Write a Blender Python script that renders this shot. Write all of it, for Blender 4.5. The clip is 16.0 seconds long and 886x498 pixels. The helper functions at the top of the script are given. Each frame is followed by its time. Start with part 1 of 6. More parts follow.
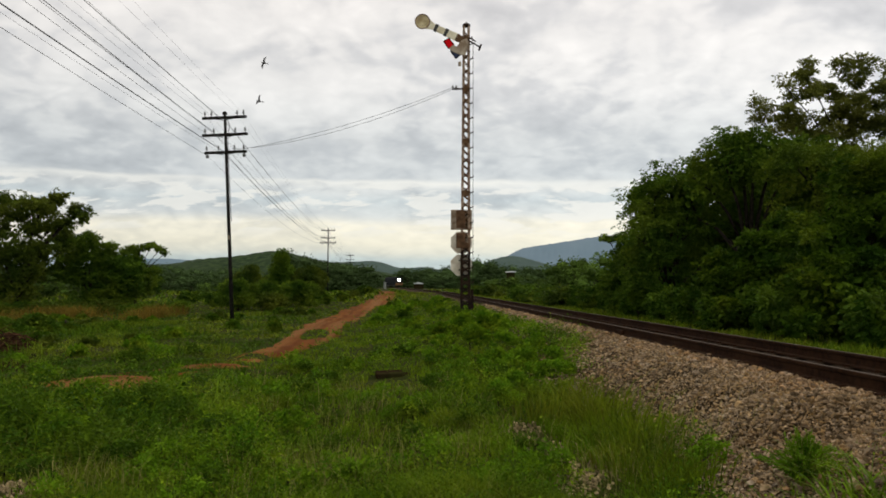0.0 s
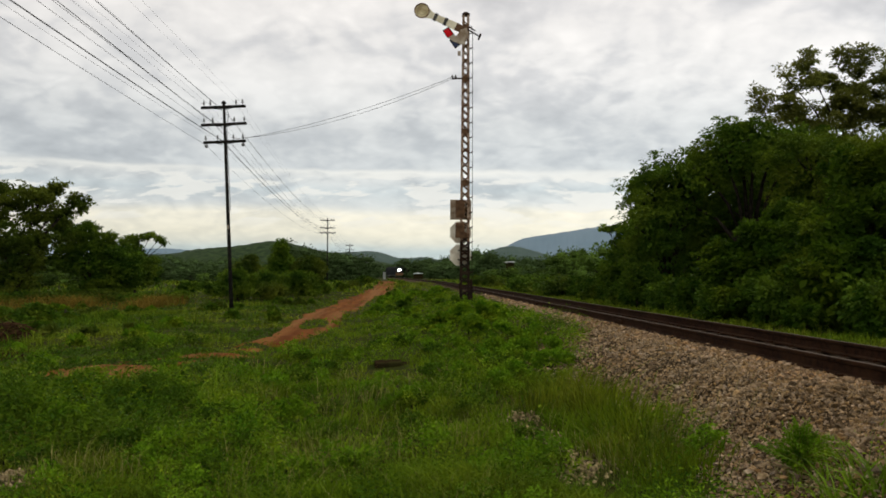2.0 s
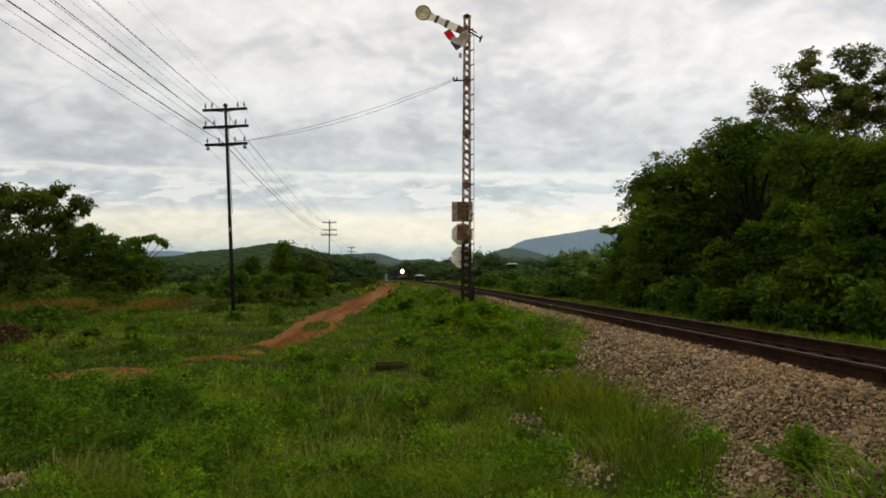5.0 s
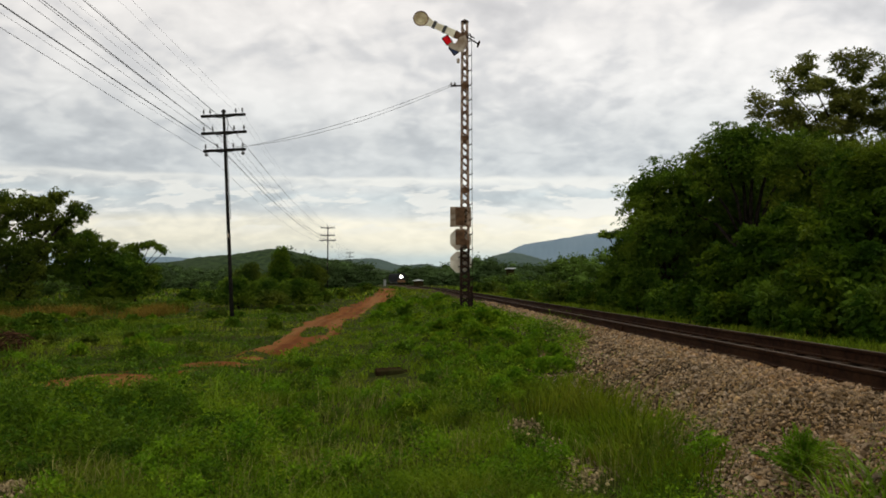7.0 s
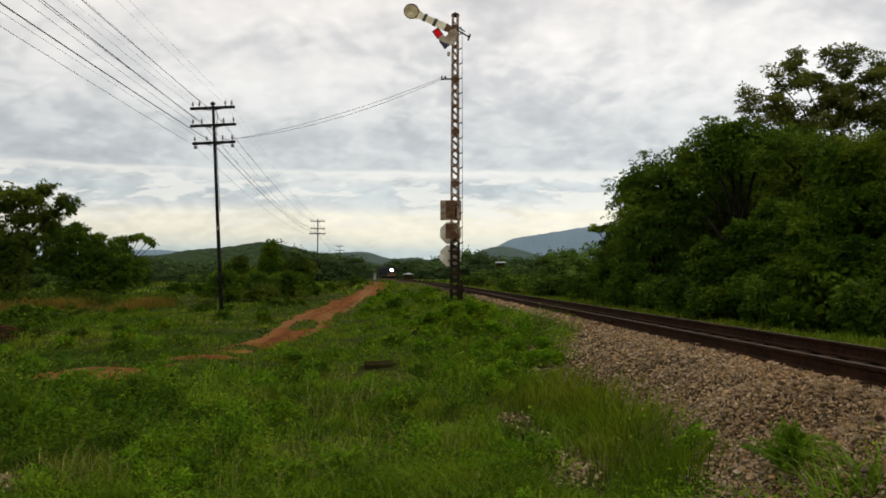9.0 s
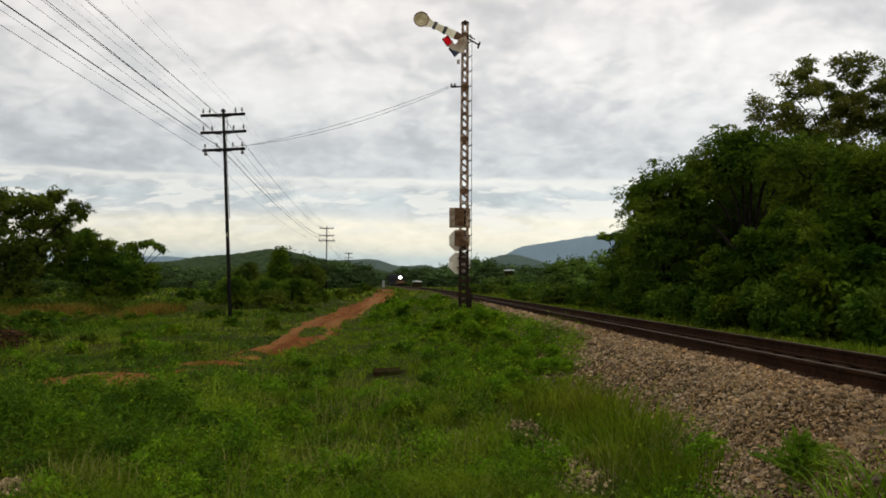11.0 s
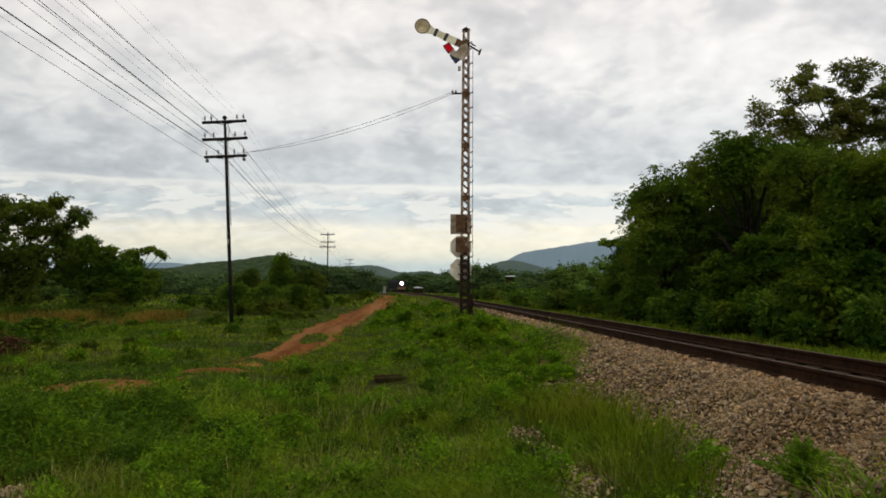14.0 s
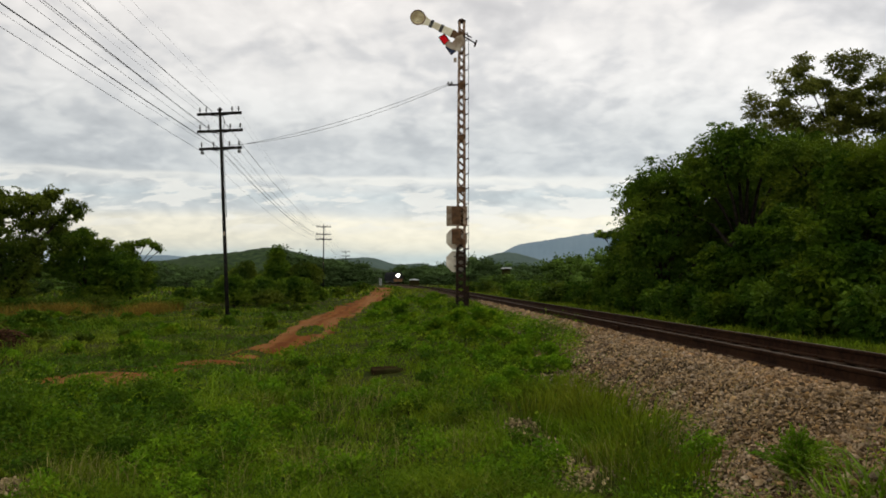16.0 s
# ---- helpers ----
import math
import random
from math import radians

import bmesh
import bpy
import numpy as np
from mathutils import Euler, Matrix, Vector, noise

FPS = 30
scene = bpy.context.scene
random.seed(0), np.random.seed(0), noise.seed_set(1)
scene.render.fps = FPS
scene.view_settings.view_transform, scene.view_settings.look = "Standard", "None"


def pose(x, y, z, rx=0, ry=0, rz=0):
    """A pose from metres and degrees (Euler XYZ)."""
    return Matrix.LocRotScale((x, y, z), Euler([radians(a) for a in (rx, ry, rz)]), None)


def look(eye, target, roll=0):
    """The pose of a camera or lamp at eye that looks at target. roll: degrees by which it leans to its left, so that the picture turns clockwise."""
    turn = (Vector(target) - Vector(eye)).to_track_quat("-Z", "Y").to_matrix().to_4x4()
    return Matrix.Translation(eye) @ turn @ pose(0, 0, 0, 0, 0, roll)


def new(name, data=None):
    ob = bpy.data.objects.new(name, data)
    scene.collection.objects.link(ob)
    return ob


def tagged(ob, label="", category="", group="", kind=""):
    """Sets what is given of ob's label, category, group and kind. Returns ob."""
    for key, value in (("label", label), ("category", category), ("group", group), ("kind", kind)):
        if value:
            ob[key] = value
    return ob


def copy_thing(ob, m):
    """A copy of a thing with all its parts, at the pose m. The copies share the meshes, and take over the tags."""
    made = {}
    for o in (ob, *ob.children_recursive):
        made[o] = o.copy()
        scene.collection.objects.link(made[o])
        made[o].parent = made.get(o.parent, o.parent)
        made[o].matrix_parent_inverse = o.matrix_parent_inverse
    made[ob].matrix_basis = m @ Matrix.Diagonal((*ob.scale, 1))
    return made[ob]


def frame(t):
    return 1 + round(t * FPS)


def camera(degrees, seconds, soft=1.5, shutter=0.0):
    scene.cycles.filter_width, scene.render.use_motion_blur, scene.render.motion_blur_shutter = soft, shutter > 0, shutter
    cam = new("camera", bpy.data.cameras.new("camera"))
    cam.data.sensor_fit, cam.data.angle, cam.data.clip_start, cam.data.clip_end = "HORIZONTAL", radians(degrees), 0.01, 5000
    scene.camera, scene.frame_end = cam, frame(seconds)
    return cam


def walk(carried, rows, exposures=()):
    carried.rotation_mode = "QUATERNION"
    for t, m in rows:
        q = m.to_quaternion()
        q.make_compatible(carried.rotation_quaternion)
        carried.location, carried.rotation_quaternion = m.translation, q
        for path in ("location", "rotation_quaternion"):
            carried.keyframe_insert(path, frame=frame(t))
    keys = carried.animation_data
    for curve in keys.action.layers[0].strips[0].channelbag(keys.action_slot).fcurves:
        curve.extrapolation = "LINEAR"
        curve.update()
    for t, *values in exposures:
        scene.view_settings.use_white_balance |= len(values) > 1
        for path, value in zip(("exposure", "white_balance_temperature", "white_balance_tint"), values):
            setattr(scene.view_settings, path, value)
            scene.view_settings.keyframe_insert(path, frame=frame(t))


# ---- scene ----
cam = camera(54.0, 16.0, soft=1.75)
# seconds, place of the eye, turn, tilt and lean in degrees: held in the hand, standing
PATH = [
    (0, -0.012, 0.009, 1.596, 0.016, 2.402, -0.271),
    (0.5, -0.007, 0.004, 1.590, 0.099, 2.622, -0.303),
    (1, -0.006, 0.006, 1.590, 0.403, 2.039, -0.243),
    (1.5, -0.001, 0.015, 1.590, 0.316, 1.799, -0.357),
    (2, -0.005, 0.016, 1.588, -0.021, 1.754, -0.325),
    (2.5, -0.011, 0.015, 1.591, 0.091, 1.808, -0.254),
    (3, -0.002, 0.026, 1.584, 0.136, 1.803, -0.352),
    (3.5, -0.016, 0.019, 1.590, 0.029, 1.632, -0.355),
    (4, -0.004, 0.023, 1.590, 0.083, 1.688, -0.280),
    (6.3, 0.002, 0.004, 1.601, 0.108, 1.996, -0.125),
    (6.5, -0.003, 0.005, 1.600, 0.331, 1.983, -0.043),
    (7, -0.000, -0.000, 1.600, 0.000, 2.196, -0.000),
    (7.5, -0.002, 0.009, 1.595, -0.153, 2.115, -0.186),
    (8, -0.011, 0.014, 1.592, -0.630, 1.698, -0.096),
    (8.5, -0.001, 0.015, 1.597, -0.553, 1.896, -0.044),
    (8.7, 0.004, 0.021, 1.597, -0.673, 1.761, -0.113),
    (11, -0.003, 0.021, 1.586, -0.077, 2.285, -0.393),
    (11.5, -0.011, 0.009, 1.595, -0.081, 2.366, -0.459),
    (12, -0.001, 0.014, 1.598, 0.056, 2.505, -0.303),
    (12.5, -0.007, 0.009, 1.597, -0.415, 2.582, -0.346),
    (13, -0.004, 0.006, 1.596, -0.162, 2.640, -0.337),
    (13.5, -0.010, 0.003, 1.595, -0.306, 2.876, -0.351),
    (14, -0.011, -0.001, 1.599, -0.008, 2.679, -0.325),
    (14.5, 0.001, 0.018, 1.599, -0.240, 2.527, -0.136),
    (15, -0.014, 0.012, 1.592, -0.303, 2.391, -0.189),
    (15.5, -0.005, 0.014, 1.595, -0.474, 2.313, -0.227),
    (16, -0.009, 0.014, 1.592, -0.274, 2.163, -0.227),
]
walk(cam, [(t, pose(x, y, z, 0, 0, a) @ pose(0, 0, 0, 90 + p) @ pose(0, 0, 0, 0, 0, -r)) for t, x, y, z, a, p, r in PATH])

# ---------------------------------------------------------------- world and sun
SUN_EL, SUN_AZ = radians(57), radians(83)


# bearing (x over y), height, widths and gain of the broad cloud masses over the line
CLOUDS = ((-0.24, 0.155, 0.20, 0.030, -0.05), (-0.05, 0.165, 0.09, 0.030, -0.07), (0.13, 0.195, 0.12, 0.035, -0.05), (-0.20, 0.255, 0.10, 0.03, -0.05), (-0.42, 0.14, 0.12, 0.02, -0.05),
          (-0.22, 0.21, 0.08, 0.022, 0.06), (0.16, 0.262, 0.07, 0.025, 0.06), (-0.37, 0.295, 0.05, 0.022, 0.06), (-0.44, 0.20, 0.10, 0.03, 0.04), (0.30, 0.24, 0.14, 0.05, 0.05),
          (0.14, 0.075, 0.14, 0.022, 0.04), (-0.24, 0.085, 0.14, 0.016, -0.05), (-0.04, 0.088, 0.10, 0.012, -0.04), (0.02, 0.29, 0.10, 0.03, -0.03), (0.40, 0.30, 0.12, 0.03, -0.03))


def build_world():
    w = bpy.data.worlds.new("overcast_sky")
    scene.world = w
    w.use_nodes = True
    nt = w.node_tree
    nt.nodes.clear()
    N, L = nt.nodes.new, nt.links.new

    def math_(op, a, b=None):
        n = N("ShaderNodeMath")
        n.operation = op
        for i, v in enumerate((a, b)):
            if v is None:
                continue
            if isinstance(v, (int, float)):
                n.inputs[i].default_value = v
            else:
                L(v, n.inputs[i])
        return n.outputs[0]

    def ramp(fac, stops):
        n = N("ShaderNodeValToRGB")
        el = n.color_ramp.elements
        while len(el) < len(stops):
            el.new(0.5)
        for e, (p, c) in zip(el, stops):
            e.position, e.color = p, (*c, 1)
        L(fac, n.inputs[0])
        return n.outputs[0]

    def mix(fac, a, b, kind="MIX"):
        n = N("ShaderNodeMix")
        n.data_type, n.blend_type = "RGBA", kind
        for s, v in ((n.inputs[0], fac), (n.inputs[6], a), (n.inputs[7], b)):
            if isinstance(v, (int, float)):
                s.default_value = v
            elif isinstance(v, tuple):
                s.default_value = (*v, 1)
            else:
                L(v, s)
        return n.outputs[2]

    tc = N("ShaderNodeTexCoord")
    sep = N("ShaderNodeSeparateXYZ")
    L(tc.outputs["Generated"], sep.inputs[0])
    z = math_("MAXIMUM", sep.outputs[2], 0.0)

    def noise_(scale, detail, rough, off, dist=0.0):
        mp = N("ShaderNodeMapping")
        mp.inputs["Location"].default_value = off
        mp.inputs["Scale"].default_value = (1.0, 1.0, 1.9)
        L(tc.outputs["Generated"], mp.inputs[0])
        n = N("ShaderNodeTexNoise")
        n.inputs["Scale"].default_value = scale
        n.inputs["Detail"].default_value = detail
        n.inputs["Roughness"].default_value = rough
        n.inputs["Distortion"].default_value = dist
        L(mp.outputs[0], n.inputs["Vector"])
        return n.outputs["Fac"]

    # the clouds lie in a level deck: their pattern closes up towards the horizon
    over = math_("ADD", z, 0.38)
    lay = N("ShaderNodeCombineXYZ")
    L(math_("DIVIDE", sep.outputs[0], over), lay.inputs[0])
    L(math_("DIVIDE", sep.outputs[1], over), lay.inputs[1])

    def deck_noise(scale, detail, rough, off, dist, wide=1.0):
        mp = N("ShaderNodeMapping")
        mp.inputs["Location"].default_value = off
        mp.inputs["Scale"].default_value = (wide, 1.0, 1.0)
        L(lay.outputs[0], mp.inputs[0])
        n = N("ShaderNodeTexNoise")
        n.inputs["Scale"].default_value = scale
        n.inputs["Detail"].default_value = detail
        n.inputs["Roughness"].default_value = rough
        n.inputs["Distortion"].default_value = dist
        L(mp.outputs[0], n.inputs["Vector"])
        return n.outputs["Fac"]

    big = deck_noise(2.8, 3, 0.45, (3.1, 1.7, 0.6), 0.0)
    mid = deck_noise(10.5, 5, 0.50, (0.4, 7.2, 0.3), 0.3)
    small = deck_noise(30.0, 5, 0.55, (5.2, 1.1, 0.8), 0.5)
    fine = noise_(5.0, 5, 0.5, (9.4, 2.2, 0.0))
    # rounded billows on the underside of the deck
    vo = N("ShaderNodeTexVoronoi")
    vo.feature = "SMOOTH_F1"
    vo.inputs["Scale"].default_value, vo.inputs["Smoothness"].default_value = 15.0, 0.6
    wv = N("ShaderNodeVectorMath")
    wv.operation = "ADD"
    wn = N("ShaderNodeTexNoise")
    wn.inputs["Scale"].default_value, wn.inputs["Detail"].default_value = 5.0, 3
    L(lay.outputs[0], wn.inputs["Vector"])
    ws = N("ShaderNodeVectorMath")
    ws.operation = "SCALE"
    ws.inputs["Scale"].default_value = 0.42
    L(wn.outputs["Color"], ws.inputs[0])
    L(lay.outputs[0], wv.inputs[0])
    L(ws.outputs[0], wv.inputs[1])
    L(wv.outputs[0], vo.inputs["Vector"])
    billow = math_("SUBTRACT", 1.0, vo.outputs["Distance"])
    az = math_("DIVIDE", sep.outputs[0], math_("MAXIMUM", math_("ABSOLUTE", sep.outputs[1]), 0.05))
    az = math_("ADD", az, math_("MULTIPLY", math_("SUBTRACT", mid, 0.5), 0.16))
    el = math_("ADD", z, math_("MULTIPLY", math_("SUBTRACT", mid, 0.5), 0.05))

    def mass(a0, e0, wa, we, gain):
        """One soft cloud mass about a bearing and a height."""
        da = math_("DIVIDE", math_("SUBTRACT", az, a0), wa)
        de = math_("DIVIDE", math_("SUBTRACT", el, e0), we)
        r2 = math_("ADD", math_("MULTIPLY", da, da), math_("MULTIPLY", de, de))
        return math_("MULTIPLY", math_("POWER", 2.718, math_("MULTIPLY", r2, -1.0)), gain)

    masses = None
    for m_ in CLOUDS:
        v = mass(*m_)
        masses = v if masses is None else math_("ADD", masses, v)
    # elevation bands of the cloud deck, made uneven by the broad noise
    band = math_("ADD", z, math_("MULTIPLY", math_("SUBTRACT", fine, 0.5), 0.024))
    deck = ramp(band, [(0.0, (0.41, 0.50, 0.53)), (0.029, (0.48, 0.565, 0.58)), (0.039, (0.66, 0.67, 0.60)), (0.050, (0.75, 0.73, 0.62)), (0.071, (0.79, 0.77, 0.67)),
                       (0.080, (0.60, 0.635, 0.645)), (0.098, (0.54, 0.60, 0.63)), (0.108, (0.60, 0.635, 0.65)), (0.117, (0.61, 0.64, 0.65)), (0.123, (0.55, 0.588, 0.615)),
                       (0.17, (0.59, 0.615, 0.632)), (0.22, (0.70, 0.705, 0.71)), (0.32, (0.735, 0.72, 0.715)), (0.6, (0.76, 0.75, 0.71))])
    shape = math_("ADD", math_("ADD", math_("MULTIPLY", big, 0.38), math_("MULTIPLY", mid, 0.38)), math_("ADD", math_("MULTIPLY", billow, 0.15), math_("MULTIPLY", small, 0.08)))
    shape = math_("ADD", math_("ADD", shape, 0.062), masses)
    puff = ramp(shape, [(0.40, (0.72, 0.717, 0.715)), (0.51, (0.90, 0.89, 0.875)), (0.58, (1.06, 1.035, 0.995)), (0.70, (1.22, 1.185, 1.13))])
    puff = mix(ramp(z, [(0.05, (0.4, 0.4, 0.4)), (0.10, (0, 0, 0))]), puff, (1.0, 0.985, 0.95))
    clouds = mix(1.0, deck, puff, "MULTIPLY")
    rim = math_("ADD", z, math_("MULTIPLY", math_("SUBTRACT", mid, 0.5), 0.012))
    lit = ramp(rim, [(0.109, (0, 0, 0)), (0.115, (0.55, 0.55, 0.55)), (0.1193, (1, 1, 1)), (0.1203, (0, 0, 0))])
    lit = mix(1.0, lit, ramp(math_("ADD", mass(-0.02, 0.115, 0.19, 0.04, 0.6), mass(-0.40, 0.112, 0.10, 0.03, 0.4)), [(0.0, (0.30, 0.30, 0.30)), (0.5, (1, 1, 1))]), "MULTIPLY")
    clouds = mix(lit, clouds, (0.83, 0.82, 0.76))
    # torn lit streaks low over the hills
    wisp = ramp(deck_noise(17.0, 4, 0.5, (2.2, 3.3, 0.1), 0.2, 0.5), [(0.51, (0, 0, 0)), (0.57, (1, 1, 1))])
    wisp = mix(1.0, wisp, ramp(z, [(0.050, (0, 0, 0)), (0.075, (0.75, 0.75, 0.75)), (0.112, (0.75, 0.75, 0.75)), (0.118, (0, 0, 0))]), "MULTIPLY")
    clouds = mix(wisp, clouds, (0.80, 0.79, 0.735))
    sky = N("ShaderNodeTexSky")
    sky.sky_type, sky.sun_disc = "NISHITA", False
    sky.sun_elevation, sky.sun_rotation = SUN_EL, SUN_AZ
    blue = N("ShaderNodeMix")
    blue.data_type, blue.blend_type = "RGBA", "MULTIPLY"
    blue.inputs[0].default_value = 1.0
    L(sky.outputs[0], blue.inputs[6])
    blue.inputs[7].default_value = (0.1, 0.1, 0.1, 1)
    out = mix(0.93, blue.outputs[2], clouds)
    bg = N("ShaderNodeBackground")
    # brighter towards the sun's side; the unseen sky behind is raised to light facing sides
    L(math_("ADD", math_("ADD", math_("MULTIPLY", sep.outputs[0], 0.18), math_("MULTIPLY", sep.outputs[1], -0.15)), 1.315), bg.inputs["Strength"])
    L(out, bg.inputs[0])
    o = N("ShaderNodeOutputWorld")
    L(bg.outputs[0], o.inputs[0])


build_world()
sun = new("sun", bpy.data.lights.new("sun", "SUN"))
sun.data.energy, sun.data.angle, sun.data.color = 0.42, radians(22), (1.0, 0.95, 0.86)
sun.matrix_world = look((40, 5, 62), (0, 0, 0))

# ---------------------------------------------------------------- materials


def mat(name, c1, c2, scale=6.0, rough=0.8, bump=0.3, metal=0.0, island=0.0, c3=None, scale3=0.7, amount3=0.5, stretch=1.0, trans=0.0, emit=0.0, each=0.0, spec=0.4, grey=0.0):
    m = bpy.data.materials.new(name)
    m.use_nodes = True
    nt = m.node_tree
    N, L = nt.nodes.new, nt.links.new
    bsdf = nt.nodes["Principled BSDF"]
    outn = nt.nodes["Material Output"]
    tc = N("ShaderNodeTexCoord")

    def noise_(s, detail):
        n = N("ShaderNodeTexNoise")
        n.inputs["Scale"].default_value, n.inputs["Detail"].default_value = s, detail
        if stretch != 1.0:
            mp = N("ShaderNodeMapping")
            mp.inputs["Scale"].default_value = (1.0, 1.0 / stretch, 1.0)
            turn = N("ShaderNodeMapping")
            turn.inputs["Rotation"].default_value = (0, 0, radians(-2.6))
            L(tc.outputs["Object"], turn.inputs[0])
            L(turn.outputs[0], mp.inputs[0])
            L(mp.outputs[0], n.inputs["Vector"])
        else:
            L(tc.outputs["Object"], n.inputs["Vector"])
        return n

    n1 = noise_(scale, 5)
    ramp = N("ShaderNodeValToRGB")
    ramp.color_ramp.elements[0].position, ramp.color_ramp.elements[1].position = 0.36, 0.64
    ramp.color_ramp.elements[0].color, ramp.color_ramp.elements[1].color = (*c1, 1), (*c2, 1)
    L(n1.outputs["Fac"], ramp.inputs[0])
    col = ramp.outputs[0]
    if c3:
        n3 = noise_(scale3, 4)
        r3 = N("ShaderNodeValToRGB")
        r3.color_ramp.elements[0].position, r3.color_ramp.elements[1].position = 0.46, 0.62
        r3.color_ramp.elements[1].color = (amount3,) * 3 + (1,)
        L(n3.outputs["Fac"], r3.inputs[0])
        mx = N("ShaderNodeMix")
        mx.data_type = "RGBA"
        L(r3.outputs[0], mx.inputs[0])
        L(col, mx.inputs[6])
        mx.inputs[7].default_value = (*c3, 1)
        col = mx.outputs[2]
    for amount, node, sock in ((island, "ShaderNodeNewGeometry", "Random Per Island"), (each, "ShaderNodeObjectInfo", "Random")):
        if amount:
            g = N(node)
            mr = N("ShaderNodeMapRange")
            mr.inputs["To Min"].default_value, mr.inputs["To Max"].default_value = 1 - amount, 1 + amount
            L(g.outputs[sock], mr.inputs["Value"])
            hs = N("ShaderNodeHueSaturation")
            L(mr.outputs[0], hs.inputs["Value"])
            if grey:
                ms_ = N("ShaderNodeMapRange")
                fr = N("ShaderNodeMath")
                fr.operation = "PINGPONG"
                fr.inputs[1].default_value = 0.17
                L(g.outputs[sock], fr.inputs[0])
                ms_.inputs["From Max"].default_value = 0.17
                ms_.inputs["To Min"].default_value, ms_.inputs["To Max"].default_value = 1 - grey, 1.12
                L(fr.outputs[0], ms_.inputs["Value"])
                L(ms_.outputs[0], hs.inputs["Saturation"])
            L(col, hs.inputs["Color"])
            col = hs.outputs[0]
    L(col, bsdf.inputs["Base Color"])
    bsdf.inputs["Roughness"].default_value, bsdf.inputs["Metallic"].default_value = rough, metal
    bsdf.inputs["Specular IOR Level"].default_value = spec
    if bump:
        b = N("ShaderNodeBump")
        b.inputs["Strength"].default_value, b.inputs["Distance"].default_value = bump, 0.02
        L(n1.outputs["Fac"], b.inputs["Height"])
        L(b.outputs[0], bsdf.inputs["Normal"])
    if emit:
        L(col, bsdf.inputs["Emission Color"])
        bsdf.inputs["Emission Strength"].default_value = emit
    if trans:
        tr = N("ShaderNodeBsdfTranslucent")
        L(col, tr.inputs[0])
        ms = N("ShaderNodeMixShader")
        ms.inputs[0].default_value = trans
        L(bsdf.outputs[0], ms.inputs[1])
        L(tr.outputs[0], ms.inputs[2])
        L(ms.outputs[0], outn.inputs[0])
    return m


# earth colour taken darker to include the shade beneath the plants
SOIL = mat("soil", (0.01736, 0.02464, 0.0028), (0.03472, 0.0392, 0.0064), 3.0, 0.95, 0.6, c3=(0.0496, 0.03248, 0.0144), scale3=0.35, amount3=0.2, spec=0.02)
CLAY = mat("red_clay", (0.09351, 0.02939, 0.005893), (0.1585, 0.05568, 0.01178), 3.2, 0.95, 0.6, c3=(0.2277, 0.1121, 0.04051), scale3=2.0, amount3=0.6, stretch=40.0, spec=0.03)
# far darker than the stones: shade in their gaps is in this colour
GRAVEL = mat("gap_shade_gravel", (0.024, 0.016, 0.008), (0.062, 0.042, 0.022), 34.0, 0.95, 1.0, c3=(0.062, 0.038, 0.017), scale3=0.9, spec=0.02)
STONE = mat("ballast_stone", (0.1458, 0.09557, 0.04652), (0.3717, 0.2611, 0.1442), 20.0, 0.9, 0.6, island=0.5, c3=(0.216, 0.1262, 0.05118), scale3=0.8, amount3=0.5, spec=0.06, grey=0.3)
STONE_R = mat("rust_dusted_stone", (0.145, 0.088, 0.043), (0.37, 0.245, 0.135), 16.0, 0.9, 0.5, island=0.55, c3=(0.23, 0.128, 0.055), scale3=1.2, amount3=0.6, spec=0.06, grey=0.2)
HERB = mat("dark_herb_leaves", (0.0269, 0.06808, 0.00378), (0.07658, 0.1362, 0.00693), 2.0, 0.6, 0, island=0.2, c3=(0.1138, 0.1602, 0.00756), scale3=1.0, amount3=0.4, trans=0.2, spec=0.04)
STONE_P = mat("ballast_stone_single", (0.1012, 0.06864, 0.0352), (0.22, 0.1496, 0.0836), 12.0, 0.9, 0.5, each=0.7, c3=(0.1496, 0.088, 0.0352), scale3=0.8, amount3=0.5, spec=0.06, grey=0.18)
GRASS = mat("grass_blades", (0.05301, 0.1129, 0.003948), (0.1245, 0.196, 0.007896), 1.6, 0.7, 0, island=0.25, c3=(0.1683, 0.1704, 0.01448), scale3=0.5, amount3=0.40, trans=0.25, spec=0.03)
MEADOW = mat("meadow_plants", (0.02926, 0.06899, 0.004043), (0.08047, 0.1406, 0.008085), 0.6, 0.7, 0, island=0.42, c3=(0.1891, 0.219, 0.01617), scale3=0.3, amount3=0.75, trans=0.2, spec=0.03)
VERGE = mat("verge_blades", (0.0617, 0.1098, 0.0042), (0.1215, 0.1745, 0.0084), 1.2, 0.6, 0, island=0.45, c3=(0.1683, 0.152, 0.0189), scale3=0.8, amount3=0.4, trans=0.28, spec=0.03)
TALL = mat("tall_grass_blades", (0.05983, 0.1017, 0.003794), (0.1286, 0.1686, 0.007589), 1.5, 0.6, 0, island=0.5, c3=(0.1719, 0.1431, 0.01897), scale3=1.2, amount3=0.4, trans=0.28, spec=0.03)
LEAF_D = mat("dark_field_leaves", (0.03, 0.05612, 0.006), (0.095, 0.1293, 0.012), 0.5, 0.6, 0, island=0.22, c3=(0.1375, 0.1562, 0.0156), scale3=0.35, amount3=0.55, trans=0.2, spec=0.06)
ARCH = mat("arching_blades", (0.08309, 0.1549, 0.005058), (0.1495, 0.2322, 0.01012), 2.0, 0.5, 0, island=0.45, trans=0.35, spec=0.1)
PALE = mat("pale_gravel", (0.1537, 0.116, 0.05901), (0.3505, 0.2723, 0.1502), 12.0, 0.9, 0.4, island=0.55, spec=0.03)
